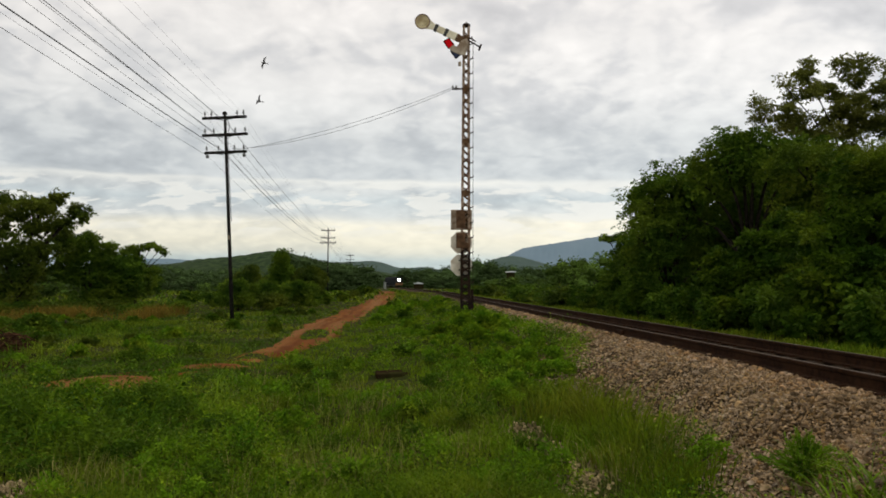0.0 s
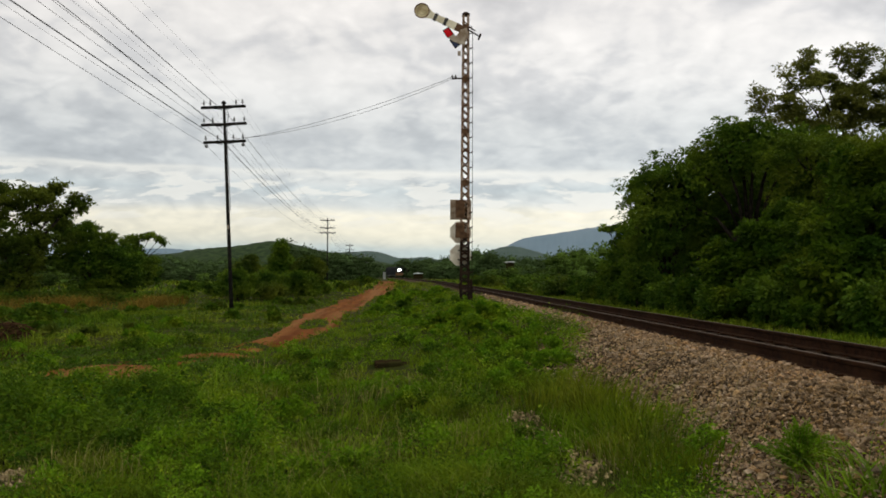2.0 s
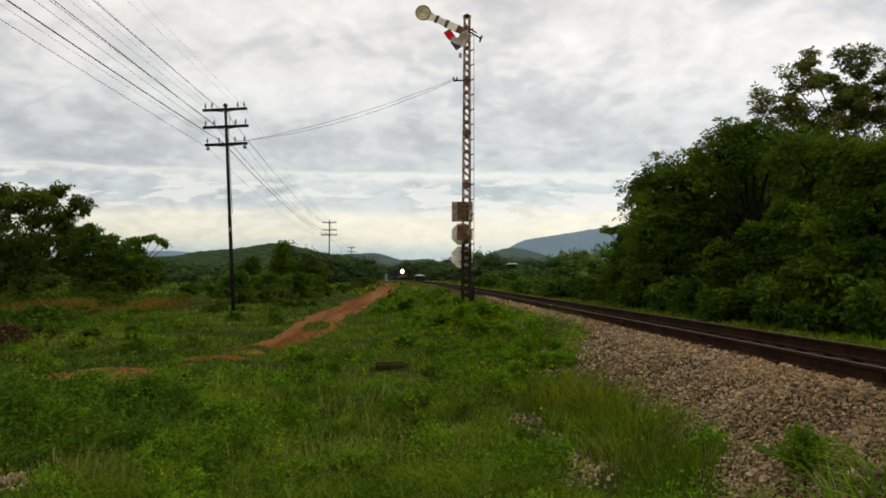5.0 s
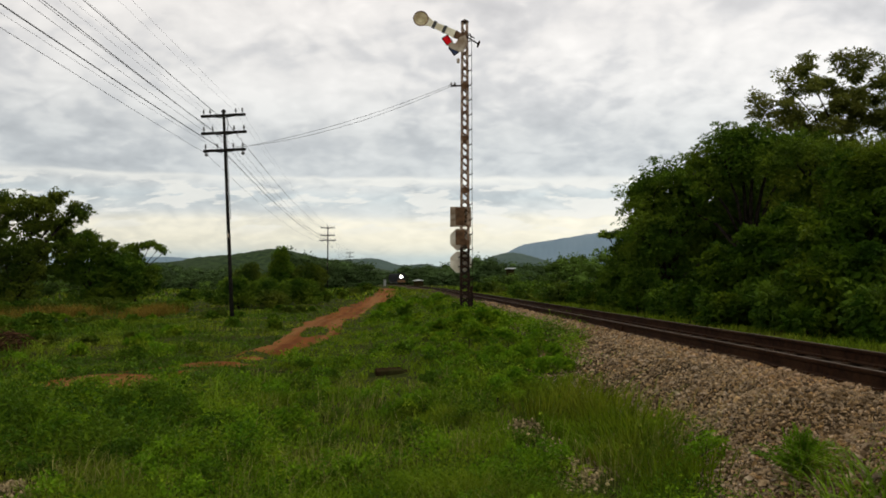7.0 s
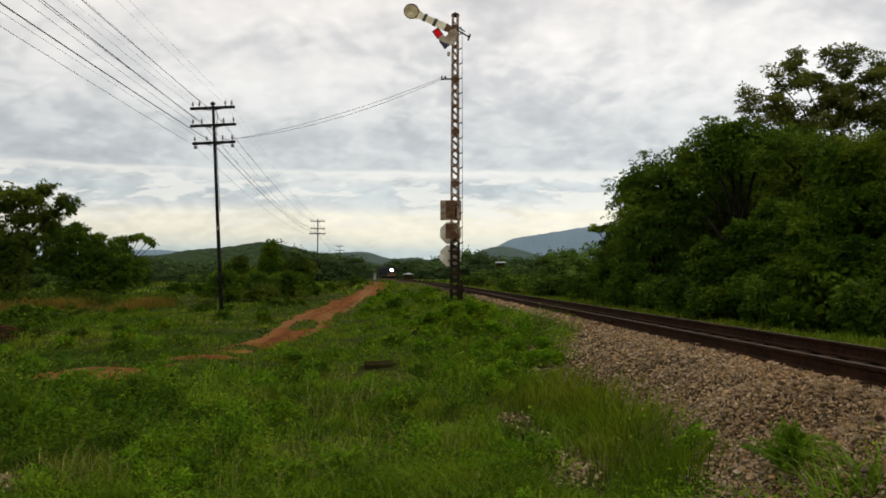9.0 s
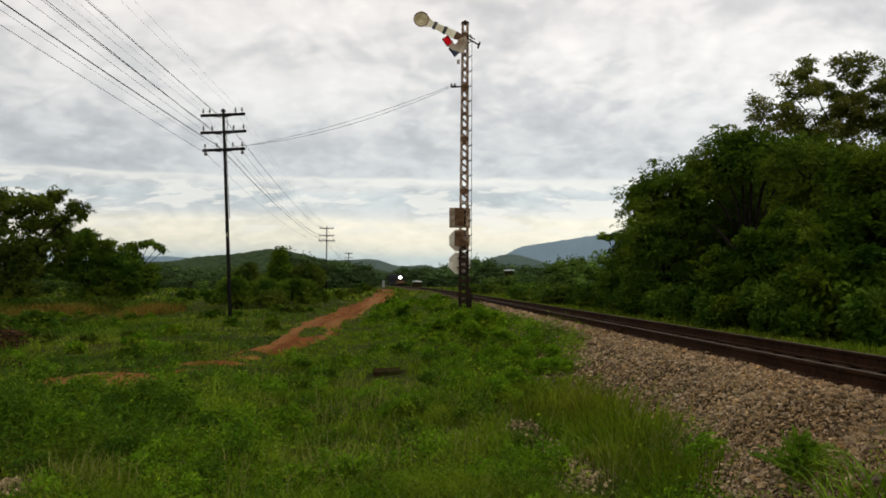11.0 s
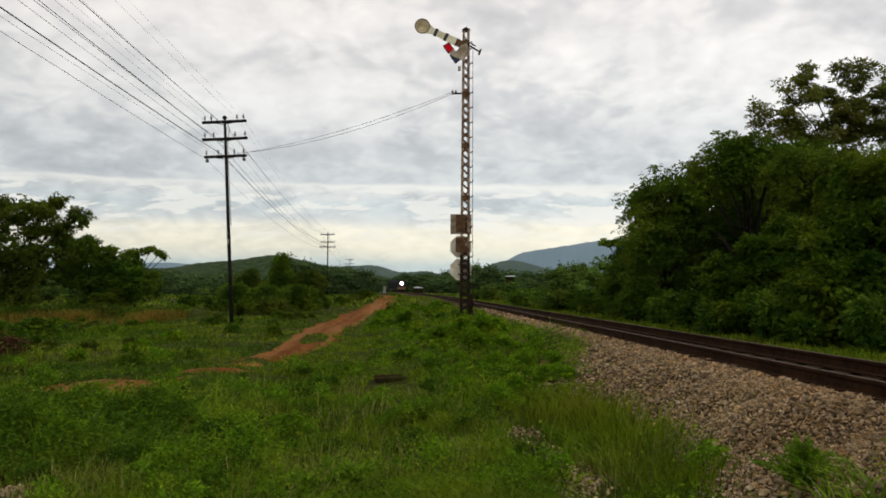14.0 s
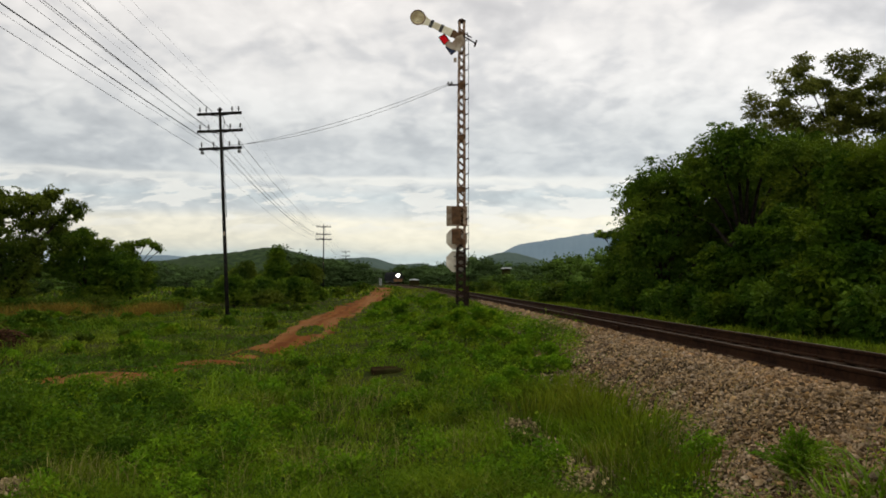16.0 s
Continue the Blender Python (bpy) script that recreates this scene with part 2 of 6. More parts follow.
STEM = mat("dry_stems", (0.17, 0.17, 0.04), (0.28, 0.25, 0.08), 3.0, 0.8, 0, island=0.4, trans=0.2, spec=0.05)
WEED_B = mat("fresh_weed_leaves", (0.0651, 0.1504, 0.0056), (0.1581, 0.2719, 0.0112), 2.4, 0.6, 0, island=0.22, c3=(0.2278, 0.2833, 0.014), scale3=1.2, amount3=0.5, trans=0.2, spec=0.02)
WEED = mat("weed_leaves", (0.05175, 0.1255, 0.0049), (0.1449, 0.2444, 0.0091), 2.2, 0.6, 0, island=0.2, c3=(0.2226, 0.2628, 0.0126), scale3=1.1, amount3=0.5, trans=0.2, spec=0.02)
BROWNGRASS = mat("seeding_grass", (0.115, 0.078, 0.013), (0.190, 0.118, 0.020), 0.5, 0.8, 0, island=0.4, c3=(0.09, 0.11, 0.013), scale3=0.6, amount3=0.35, trans=0.25, spec=0.03)
LEAF = mat("broad_leaves", (0.02345, 0.05807, 0.00376), (0.08264, 0.1474, 0.0094), 0.9, 0.6, 0, island=0.22, c3=(0.134, 0.1876, 0.01222), scale3=0.7, amount3=0.65, trans=0.15, spec=0.06)
LEAF_M = mat("fresh_leaves", (0.03102, 0.06948, 0.00564), (0.09306, 0.1579, 0.01128), 0.9, 0.6, 0, island=0.22, c3=(0.1448, 0.1958, 0.0141), scale3=0.5, amount3=0.65, trans=0.22, spec=0.06)
# LEAF_M brightened and yellowed: a lit crown's light put into leaf colour
LEAF_S = mat("sunlit_tone_leaves", (0.0378, 0.072, 0.0054), (0.1062, 0.1584, 0.0108), 1.0, 0.6, 0, island=0.22, c3=(0.1575, 0.1845, 0.0144), scale3=0.5, amount3=0.6, trans=0.24, spec=0.06)
LEAF_O = mat("olive_leaves", (0.070, 0.088, 0.016), (0.155, 0.170, 0.030), 0.5, 0.6, 0, island=0.22, c3=(0.18, 0.175, 0.035), scale3=0.35, amount3=0.5, trans=0.42, spec=0.06)
LEAF_Y = mat("yellow_green_leaves", (0.12, 0.20, 0.010), (0.22, 0.28, 0.02), 3.0, 0.6, 0, island=0.4, trans=0.3, spec=0.03)
LEAF_L = mat("bright_leaves", (0.01901, 0.04873, 0.002247), (0.05873, 0.1044, 0.003746), 1.3, 0.6, 0, island=0.24, c3=(0.1295, 0.1585, 0.008242), scale3=0.6, amount3=0.5, trans=0.22, spec=0.06)
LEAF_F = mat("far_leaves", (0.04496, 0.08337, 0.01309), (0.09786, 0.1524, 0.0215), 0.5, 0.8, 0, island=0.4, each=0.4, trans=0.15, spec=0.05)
# leaf colour duller and bluer, with distance haze mixed in
LEAF_H = mat("haze_tinted_leaves", (0.03548, 0.06295, 0.01961), (0.06386, 0.09821, 0.02941), 0.5, 0.9, 0, island=0.3, each=0.3, trans=0.1, spec=0.05)
BARK = mat("bark", (0.014, 0.011, 0.008), (0.040, 0.033, 0.024), 9.0, 0.95, 0.8, spec=0.05)
TWIG = mat("dry_twigs", (0.024, 0.012, 0.006), (0.075, 0.036, 0.018), 6.0, 0.9, 0.3, each=0.5, spec=0.05)
RAIL = mat("rusty_rail", (0.013, 0.006, 0.003), (0.030, 0.013, 0.006), 14.0, 0.9, 0.4, c3=(0.042, 0.020, 0.009), scale3=1.5, spec=0.05)
RAILTOP = mat("worn_rail_head", (0.060, 0.046, 0.035), (0.11, 0.085, 0.066), 30.0, 0.85, 0.1, spec=0.1)
SLEEPER = mat("tarred_timber", (0.020, 0.013, 0.009), (0.048, 0.032, 0.021), 11.0, 0.95, 0.6, spec=0.03)
RUST = mat("rusty_paint", (0.17, 0.085, 0.040), (0.38, 0.29, 0.21), 9.0, 0.8, 0.4, c3=(0.11, 0.055, 0.03), scale3=2.4, amount3=0.8)
RUST_D = mat("dark_rust", (0.009, 0.0065, 0.005), (0.022, 0.013, 0.008), 9.0, 0.85, 0.5, c3=(0.055, 0.027, 0.013), scale3=3.0, amount3=0.3, spec=0.1)
BROWN = mat("brown_rust", (0.055, 0.028, 0.013), (0.12, 0.065, 0.032), 7.0, 0.85, 0.4, c3=(0.20, 0.12, 0.07), scale3=4.0, amount3=0.3, spec=0.15)
BOARD = mat("weathered_cream_enamel", (0.62, 0.56, 0.44), (0.76, 0.70, 0.58), 5.0, 0.6, 0.1, c3=(0.40, 0.27, 0.16), scale3=3.2, amount3=0.45)
BOARD_D = mat("rust_stained_plate", (0.22, 0.15, 0.09), (0.45, 0.38, 0.29), 6.0, 0.7, 0.2, c3=(0.20, 0.12, 0.07), scale3=3.0, amount3=0.7)
ARMWHITE = mat("yellowed_white_paint", (0.66, 0.59, 0.40), (0.82, 0.76, 0.58), 7.0, 0.5, 0.1, c3=(0.42, 0.33, 0.17), scale3=3.5, amount3=0.5)
DISC = mat("yellowed_disc_paint", (0.40, 0.31, 0.14), (0.62, 0.53, 0.31), 5.0, 0.5, 0.1, c3=(0.22, 0.13, 0.05), scale3=2.6, amount3=0.7)
BLACK = mat("black_paint", (0.02, 0.019, 0.017), (0.04, 0.036, 0.03), 8.0, 0.6, 0.1)
REDGLASS = mat("red_glass", (0.92, 0.03, 0.05), (0.96, 0.05, 0.08), 5.0, 0.15, 0, trans=0.88)
BLUEGLASS = mat("dark_blue_glass", (0.012, 0.022, 0.07), (0.02, 0.035, 0.10), 5.0, 0.15, 0, trans=0.3)
POLE = mat("blackened_pole", (0.007, 0.007, 0.006), (0.020, 0.018, 0.014), 7.0, 0.9, 0.4, spec=0.1)
INSUL = mat("porcelain", (0.10, 0.10, 0.095), (0.18, 0.18, 0.17), 12.0, 0.3, 0)
WIRE = mat("wire_metal", (0.05, 0.05, 0.055), (0.09, 0.09, 0.095), 3.0, 0.6, 0)
# near-black base: the dark hollow at the slabs is put into the colour
CONC = mat("shade_dark_mossy_concrete", (0.016, 0.010, 0.005), (0.034, 0.024, 0.011), 8.0, 0.95, 0.6, c3=(0.028, 0.036, 0.008), scale3=3.0, amount3=0.5, spec=0.0)
GREYWALL = mat("grey_plaster", (0.22, 0.23, 0.22), (0.32, 0.33, 0.31), 2.0, 0.8, 0.1)
WHITEWALL = mat("white_sheet", (0.66, 0.68, 0.68), (0.76, 0.77, 0.76), 1.0, 0.5, 0.05)
LOCO = mat("loco_dark_paint", (0.020, 0.021, 0.023), (0.034, 0.035, 0.037), 2.0, 0.9, 0.05, spec=0.0)
LOCOY = mat("loco_yellow_paint", (0.11, 0.05, 0.012), (0.15, 0.07, 0.016), 2.0, 0.6, 0.05)
LOCOGLASS = mat("cab_glass", (0.02, 0.025, 0.03), (0.03, 0.035, 0.04), 2.0, 0.1, 0)
LAMP = mat("lit_headlight", (1.0, 0.93, 0.80), (1.0, 0.95, 0.85), 1.0, 0.3, 0, emit=14.0)
BIRD = mat("dark_feathers", (0.022, 0.020, 0.02), (0.045, 0.04, 0.038), 20.0, 0.7, 0)
HILL_N = mat("wooded_hill", (0.011, 0.024, 0.009), (0.036, 0.058, 0.020), 0.14, 0.95, 0, c3=(0.032, 0.050, 0.021), scale3=0.02, amount3=0.6, spec=0.05)
# the haze of distance is mixed into both of these hill colours
HILL_M = mat("haze_tinted_wooded_hill", (0.0527, 0.0799, 0.0714), (0.068, 0.09775, 0.085), 0.02, 0.95, 0, spec=0.05)
HILL_F = mat("haze_tinted_far_hill", (0.145, 0.205, 0.255), (0.170, 0.230, 0.280), 0.004, 0.95, 0, spec=0.05)

# ---------------------------------------------------------------- mesh tools
RNG = np.random.default_rng(7)


def ss(a, b, x):
    t = np.clip((np.asarray(x, float) - a) / (b - a), 0, 1)
    return t * t * (3 - 2 * t)


def mesh_np(name, V, F, smooth=False):
    """V: n x 3; F: m x k with one k."""
    V, F = np.asarray(V, np.float32), np.asarray(F, np.int32)
    me = bpy.data.meshes.new(name)
    me.vertices.add(len(V))
    me.vertices.foreach_set("co", V.ravel())
    m, k = F.shape
    me.loops.add(m * k)
    me.loops.foreach_set("vertex_index", F.ravel())
    me.polygons.add(m)
    me.polygons.foreach_set("loop_start", np.arange(0, m * k, k, dtype=np.int32))
    me.update(calc_edges=True)
    me.validate()
    if smooth:
        me.shade_smooth()
    else:
        me.shade_flat()
    return me


class Geo:
    """Collects solids for one mesh."""

    def __init__(self):
        self.v, self.f = [], []

    def add(self, verts, faces):
        o = len(self.v)
        self.v += [tuple(p) for p in verts]
        self.f += [tuple(i + o for i in f) for f in faces]
        return self

    def box(self, c, s, m=None):
        x, y, z = (a / 2 for a in s)
        vs = [Vector((i * x, j * y, k * z)) for i in (-1, 1) for j in (-1, 1) for k in (-1, 1)]
        vs = [(m @ p if m else p) + Vector(c) for p in vs]
        return self.add(vs, [(0, 1, 3, 2), (4, 6, 7, 5), (0, 4, 5, 1), (2, 3, 7, 6), (0, 2, 6, 4), (1, 5, 7, 3)])

    def tube(self, pts, radii, sides=6):
        pts = [Vector(p) for p in pts]
        vs, fs = [], []
        for i, p in enumerate(pts):
            d = (pts[min(i + 1, len(pts) - 1)] - pts[max(i - 1, 0)]).normalized()
            a = d.cross(Vector((0, 0, 1)) if abs(d.z) < 0.9 else Vector((0, 1, 0))).normalized()
            b = d.cross(a)
            r = radii[i] if hasattr(radii, "__len__") else radii
            vs += [p + (a * math.cos(2 * math.pi * k / sides) + b * math.sin(2 * math.pi * k / sides)) * r for k in range(sides)]
        for i in range(len(pts) - 1):
            for k in range(sides):
                j = (k + 1) % sides
                fs.append((i * sides + k, i * sides + j, (i + 1) * sides + j, (i + 1) * sides + k))
        fs += [tuple(range(sides))[::-1], tuple((len(pts) - 1) * sides + k for k in range(sides))]
        return self.add(vs, fs)

    def bar(self, a, b, w, t):
        """A flat bar from a to b, w wide across the x-z plane, t thick along y."""
        a, b = Vector(a), Vector(b)
        d = (b - a).normalized()
        s = d.cross(Vector((0, 1, 0)))
        s = s.normalized() * w / 2 if s.length > 1e-4 else Vector((w / 2, 0, 0))
        n = s.cross(d).normalized() * t / 2
        vs = [a - s - n, a + s - n, a + s + n, a - s + n, b - s - n, b + s - n, b + s + n, b - s + n]
        return self.add(vs, [(0, 1, 2, 3), (7, 6, 5, 4), (0, 4, 5, 1), (1, 5, 6, 2), (2, 6, 7, 3), (3, 7, 4, 0)])

    def prism(self, outline, y0, y1):
        """An outline in x, z given thickness along y."""
        n = len(outline)
        vs = [(x, y0, z) for x, z in outline] + [(x, y1, z) for x, z in outline]
        fs = [tuple(range(n)), tuple(range(2 * n - 1, n - 1, -1))] + [(i, i + n, (i + 1) % n + n, (i + 1) % n) for i in range(n)]
        return self.add(vs, fs)

    def mesh(self, name, bevel=0.0, smooth=False):
        me = bpy.data.meshes.new(name)
        me.from_pydata(self.v, [], self.f)
        bm = bmesh.new()
        bm.from_mesh(me)
        bmesh.ops.recalc_face_normals(bm, faces=bm.faces)
        if bevel:
            ed = [e for e in bm.edges if len(e.link_faces) == 2 and e.calc_face_angle(0) > 0.7]
            bmesh.ops.bevel(bm, geom=ed, offset=bevel, segments=1, affect="EDGES", clamp_overlap=True)
        bm.to_mesh(me)
        bm.free()
        if smooth:
            me.shade_smooth()
        return me


def part(name, me, material, parent=None, label=""):
    ob = new(name, me)
    if material and not me.materials:
        me.materials.append(material)
    if parent:
        ob.parent = parent
    return tagged(ob, label)


def thing(name, label, category, group="", kind="", at=None):
    e = new(name)
    if at is not None:
        e.matrix_world = at
    return tagged(e, label, category, group, kind)


def unit(n):
    d = RNG.normal(size=(n, 3))
    return d / np.linalg.norm(d, axis=1, keepdims=True)


def norm(a):
    return a / np.maximum(np.linalg.norm(a, axis=1, keepdims=True), 1e-9)


def leaves(P, D, L, W, level=0.0):
    """Folded leaves: four corners each, from the stalk P along D; level turns their faces to the sky."""
    n = len(P)
    L, W = np.broadcast_to(L, n)[:, None], np.broadcast_to(W, n)[:, None]
    D = norm(D)
    S = norm(np.cross(D, unit(n) + np.array([0, 0, level])))
    up = np.cross(S, D)
    up *= np.sign(up[:, 2:3] + 1e-6)
    mid = P + D * L * 0.45 + up * W * 0.22
    V = np.stack([P, mid - S * W * 0.5, P + D * L - up * L * 0.08, mid + S * W * 0.5], 1).reshape(-1, 3)
    i = np.arange(n)[:, None] * 4
    return V, np.concatenate([i + [0, 2, 1], i + [0, 3, 2]])


def blades(P, H, W, lean):
    """Grass blades of five corners, standing at P, bent over by lean (n x 2)."""
    n = len(P)
    H, W = np.broadcast_to(H, n)[:, None], np.broadcast_to(W, n)[:, None]
    a = RNG.uniform(0, 2 * math.pi, n)
    S = np.stack([np.cos(a), np.sin(a), 0 * a], 1)
    B = np.concatenate([lean, np.zeros((n, 1))], 1)
    mid = P + B * H * 0.3 + np.array([0, 0, 0.6]) * H
    tip = P + B * H * 1.0 + np.array([0, 0, 0.95]) * H
    V = np.stack([P - S * W * 0.5, P + S * W * 0.5, mid + S * W * 0.4, mid - S * W * 0.4, tip], 1).reshape(-1, 3)
    i = np.arange(n)[:, None] * 5
    return V, np.concatenate([i + [0, 1, 2], i + [0, 2, 3], i + [3, 2, 4]])


def joined(items):
    V, F, o = [], [], 0
    for v, f in items:
        V.append(v)
        F.append(f + o)
        o += len(v)
    return np.concatenate(V), np.concatenate(F)


# ---------------------------------------------------------------- line of the track and lie of the land
_Y = np.arange(-80.0, 5000.0, 2.0)
_S = -0.0448 - 0.036 * ss(60, 150, _Y) + 0.022 * ss(215, 260, _Y) - 0.17 * ss(275, 330, _Y)
_X = np.concatenate([[0], np.cumsum((_S[1:] + _S[:-1]) * 0.5 * 2.0)])
_X += 4.52 - np.interp(0, _Y, _X)
HEAD = 0.855


def xc(y):
    return np.interp(y, _Y, _X)


def wob(x, y, s, seed=0.0):
    """Cheap smooth unevenness, about -1 to 1."""
    return (np.sin(x * s + 1.3 * np.sin(y * s * 0.7 + seed) + seed) + np.sin(y * s * 1.17 + 1.1 * np.sin(x * s * 0.83 - seed) + 2 * seed)) * 0.5


def zg(x, y):
    x, y = np.asarray(x, float), np.asarray(y, float)
    u = x - xc(y)
    far = ss(40, 125, y)
    zl = -0.02 + 0.62 * far - 0.30 * ss(9, 22, -u) * (1 - 0.6 * far)
    zs = 0.05 + 0.58 * ss(7, 25, y)
    left = zl + (zs - zl) * (1 - ss(2.4, 6.2, -u))
    left = left + (0.665 - left) * (1 - ss(1.05, 2.85, -u))
    zr = 0.40 + 0.2 * far - 0.15 * ss(5, 20, u)
    right = zr + (0.62 - zr) * (1 - ss(1.2, 2.6, u))
    z = np.where(u < 0, left, right)
    rough = ss(1.6, 3.2, np.abs(u))
    return z + rough * (0.05 * wob(x, y, 1.1) + 0.03 * wob(x, y, 2.7, 1.0)) + 0.12 * wob(x, y, 0.12, 2.0) * ss(6, 14, np.abs(u))


def road_u(y):
    return -7.5 + 1.35 * ss(45, 95, y) - 2.3 * (1 - ss(12.5, 19, y)) + 0.15 * np.sin(y * 0.31)


def road_half(y):
    return 0.50 + 0.34 * ss(18, 40, y) + 0.35 * ss(60, 95, y) + 0.4 * np.exp(-((y - 14.1) / 1.2) ** 2)


def road_bare(x, y):
    """How bare the clay lies: whole beyond the bend, worn patches nearer, and a grassy island between the ruts."""
    v = 0.04 + 0.96 * ss(18.2, 21.0, y) + np.exp(-((y - 14.5) / 0.75) ** 2) + 1.15 * np.exp(-((y - 12.9) / 0.40) ** 2) + 0.75 * np.exp(-((y - 17.0) / 0.45) ** 2)
    isle = ((x - xc(y) - road_u(y) - 0.02) / 0.36) ** 2 + ((y - 28.0) / 3.2) ** 2
    return v + 0.42 * wob(x, y, 3.4, 2.0) * (y < 24) - 0.75 * ss(0.35, 0.75, wob(x, y, 1.1, 5.0)) * ss(24, 30, y) * ss(0.2, 0.7, np.abs(x - xc(y) - road_u(y))) - 1.1 * np.clip(1.6 - isle, 0, 1)


def on_road(x, y):
    u = x - xc(y)
    half = (road_half(y) + 0.10 * np.sin(y * 0.5) + 0.03 * np.sin(y * 2.3)) * RNG.uniform(0.78, 1.16, np.shape(y))
    return (np.abs(u - road_u(y)) < half) & (road_bare(x, y) > 0.5)


def build_ground():
    ys = np.concatenate([np.arange(-40, 3, 1.0), np.arange(3, 40, 0.5), np.arange(40, 130, 1.8), np.geomspace(130, 4800, 60)])
    us = np.sinh(np.linspace(-6.9, 6.9, 190)) * 3.0
    U, Y = np.meshgrid(us, ys)
    X = xc(Y) + U
    # a shallow trench that the ballast fills
    V = np.stack([X, Y, zg(X, Y) - 0.1 * (1 - ss(1.9, 2.3, np.abs(U))) * (Y < 328)], -1).reshape(-1, 3)
    n, m = U.shape
    i = (np.arange(n - 1)[:, None] * m + np.arange(m - 1)).ravel()[:, None]
    tagged(part("ground", mesh_np("ground", V, i + [0, 1, m + 1, m], True), SOIL), "earth under rough grass beside the railway", "ground", kind="structure")
    # the clay track: worn strips just above the earth
    ys = np.concatenate([np.arange(9, 40, 0.25), np.arange(40, 130, 0.8)])
    ks = np.linspace(-1, 1, 17)
    K, Y = np.meshgrid(ks, ys)
    half = road_half(Y) + 0.12 + 0.10 * np.sin(Y * 0.5) + 0.04 * np.sin(Y * 2.3 + K * 2)
    X = xc(Y) + road_u(Y) + K * half
    V = np.stack([X, Y, zg(X, Y) + (0.060 * (1 - np.abs(K) ** 4) - 0.012) * (ss(0.2, 0.6, road_bare(X, Y)) * 1.6 - 0.6) - 0.02 * np.exp(-((np.abs(K) - 0.5) / 0.15) ** 2)], -1).reshape(-1, 3)
    n, m = K.shape
    i = (np.arange(n - 1)[:, None] * m + np.arange(m - 1)).ravel()[:, None]
    tagged(part("dirt_road", mesh_np("dirt_road", V, i + [0, 1, m + 1, m], True), CLAY), "rutted red clay track through the grass", "dirt road", kind="structure")


build_ground()

# ---------------------------------------------------------------- hills far off


def ridge(name, label, dist, profile, depth, material, rough, seed):
    """profile: azimuth (x over y) and height over width pairs, filled in smoothly; the hill falls away before and behind."""
    az = np.array([p[0] for p in profile])
    hh = np.array([p[1] for p in profile])
    a = np.linspace(az[0], az[-1], 190)
    h = np.interp(a, az, hh)
    k = np.ones(7) / 7
    h = np.convolve(np.pad(h, 3, mode="edge"), k, "valid") * dist
    s = np.linspace(-1, 1, 27)
    A, S = np.meshgrid(a, s)
    Hh = np.tile(h, (len(s), 1)) * np.cos(S * math.pi / 2) ** 1.2
    Y = dist + S * depth
    X = A * Y
    f = dist / 900.0
    Hh = Hh + rough * f * (wob(X, Y, 0.05 / f, seed) + 0.7 * wob(X, Y, 0.13 / f, seed + 1) + RNG.uniform(-0.7, 0.7, X.shape)) * ss(0, 0.3, np.cos(S * math.pi / 2))
    V = np.stack([X, Y, Hh], -1).reshape(-1, 3)
    n, m = A.shape
    i = (np.arange(n - 1)[:, None] * m + np.arange(m - 1)).ravel()[:, None]
    tagged(part(name, mesh_np(name, V, i + [0, 1, m + 1, m], True), material), label, "hill", kind="structure")


def px(x, y):
    """Slopes of a line of sight with the camera level at the horizon's middle."""
    return ((x - 784) / 1538.7, (500 - y) / 1538.7)


ridge("backdrop", "low hill covered in dark green woods", 900, [px(-200, 470), px(150, 468), px(300, 462), px(380, 450), px(440, 445), px(478, 436), px(520, 445), px(575, 456), px(640, 466), px(700, 478), px(760, 492)], 180, HILL_N, 0.9, 1.0)
# these further ridges carry their bluish haze in the material colour
ridge("backdrop", "wooded ridge behind the line, tinted for haze", 1900, [px(500, 478), px(560, 466), px(610, 458), px(645, 456), px(668, 457), px(686, 463), px(700, 468), px(720, 470), px(745, 466), px(800, 474), px(840, 468), px(868, 453), px(890, 447), px(912, 447), px(935, 452), px(965, 460), px(1010, 470), px(1100, 478)], 300, HILL_M, 0.6, 2.0)
ridge("backdrop", "mountain in the distance, tinted blue for haze", 4100, [px(850, 464), px(880, 456), px(898, 448), px(916, 436), px(945, 430), px(970, 426), px(1000, 421), px(1022, 418), px(1035, 414), px(1050, 413), px(1070, 410), px(1120, 412), px(1180, 425), px(1300, 450), px(1500, 470)], 500, HILL_F, 0.55, 3.0)
ridge("backdrop", "ridge on the skyline, tinted pale blue for haze", 4200, [px(150, 470), px(250, 455), px(300, 454), px(340, 458), px(380, 462), px(460, 470)], 400, HILL_F, 0.4, 4.0)

# ---------------------------------------------------------------- railway track


def heap(x, y):
    """Humps and hollows where the ballast has slid down the shoulder."""
    u = np.abs(x - xc(y))
    return (0.030 * wob(x, y, 3.1, 0.7) + 0.022 * wob(x, y, 6.3, 2.1) + 0.010 * wob(x, y, 13.0, 0.4)) * ss(0.95, 1.5, u) * (1 - ss(2.3, 2.7, u))


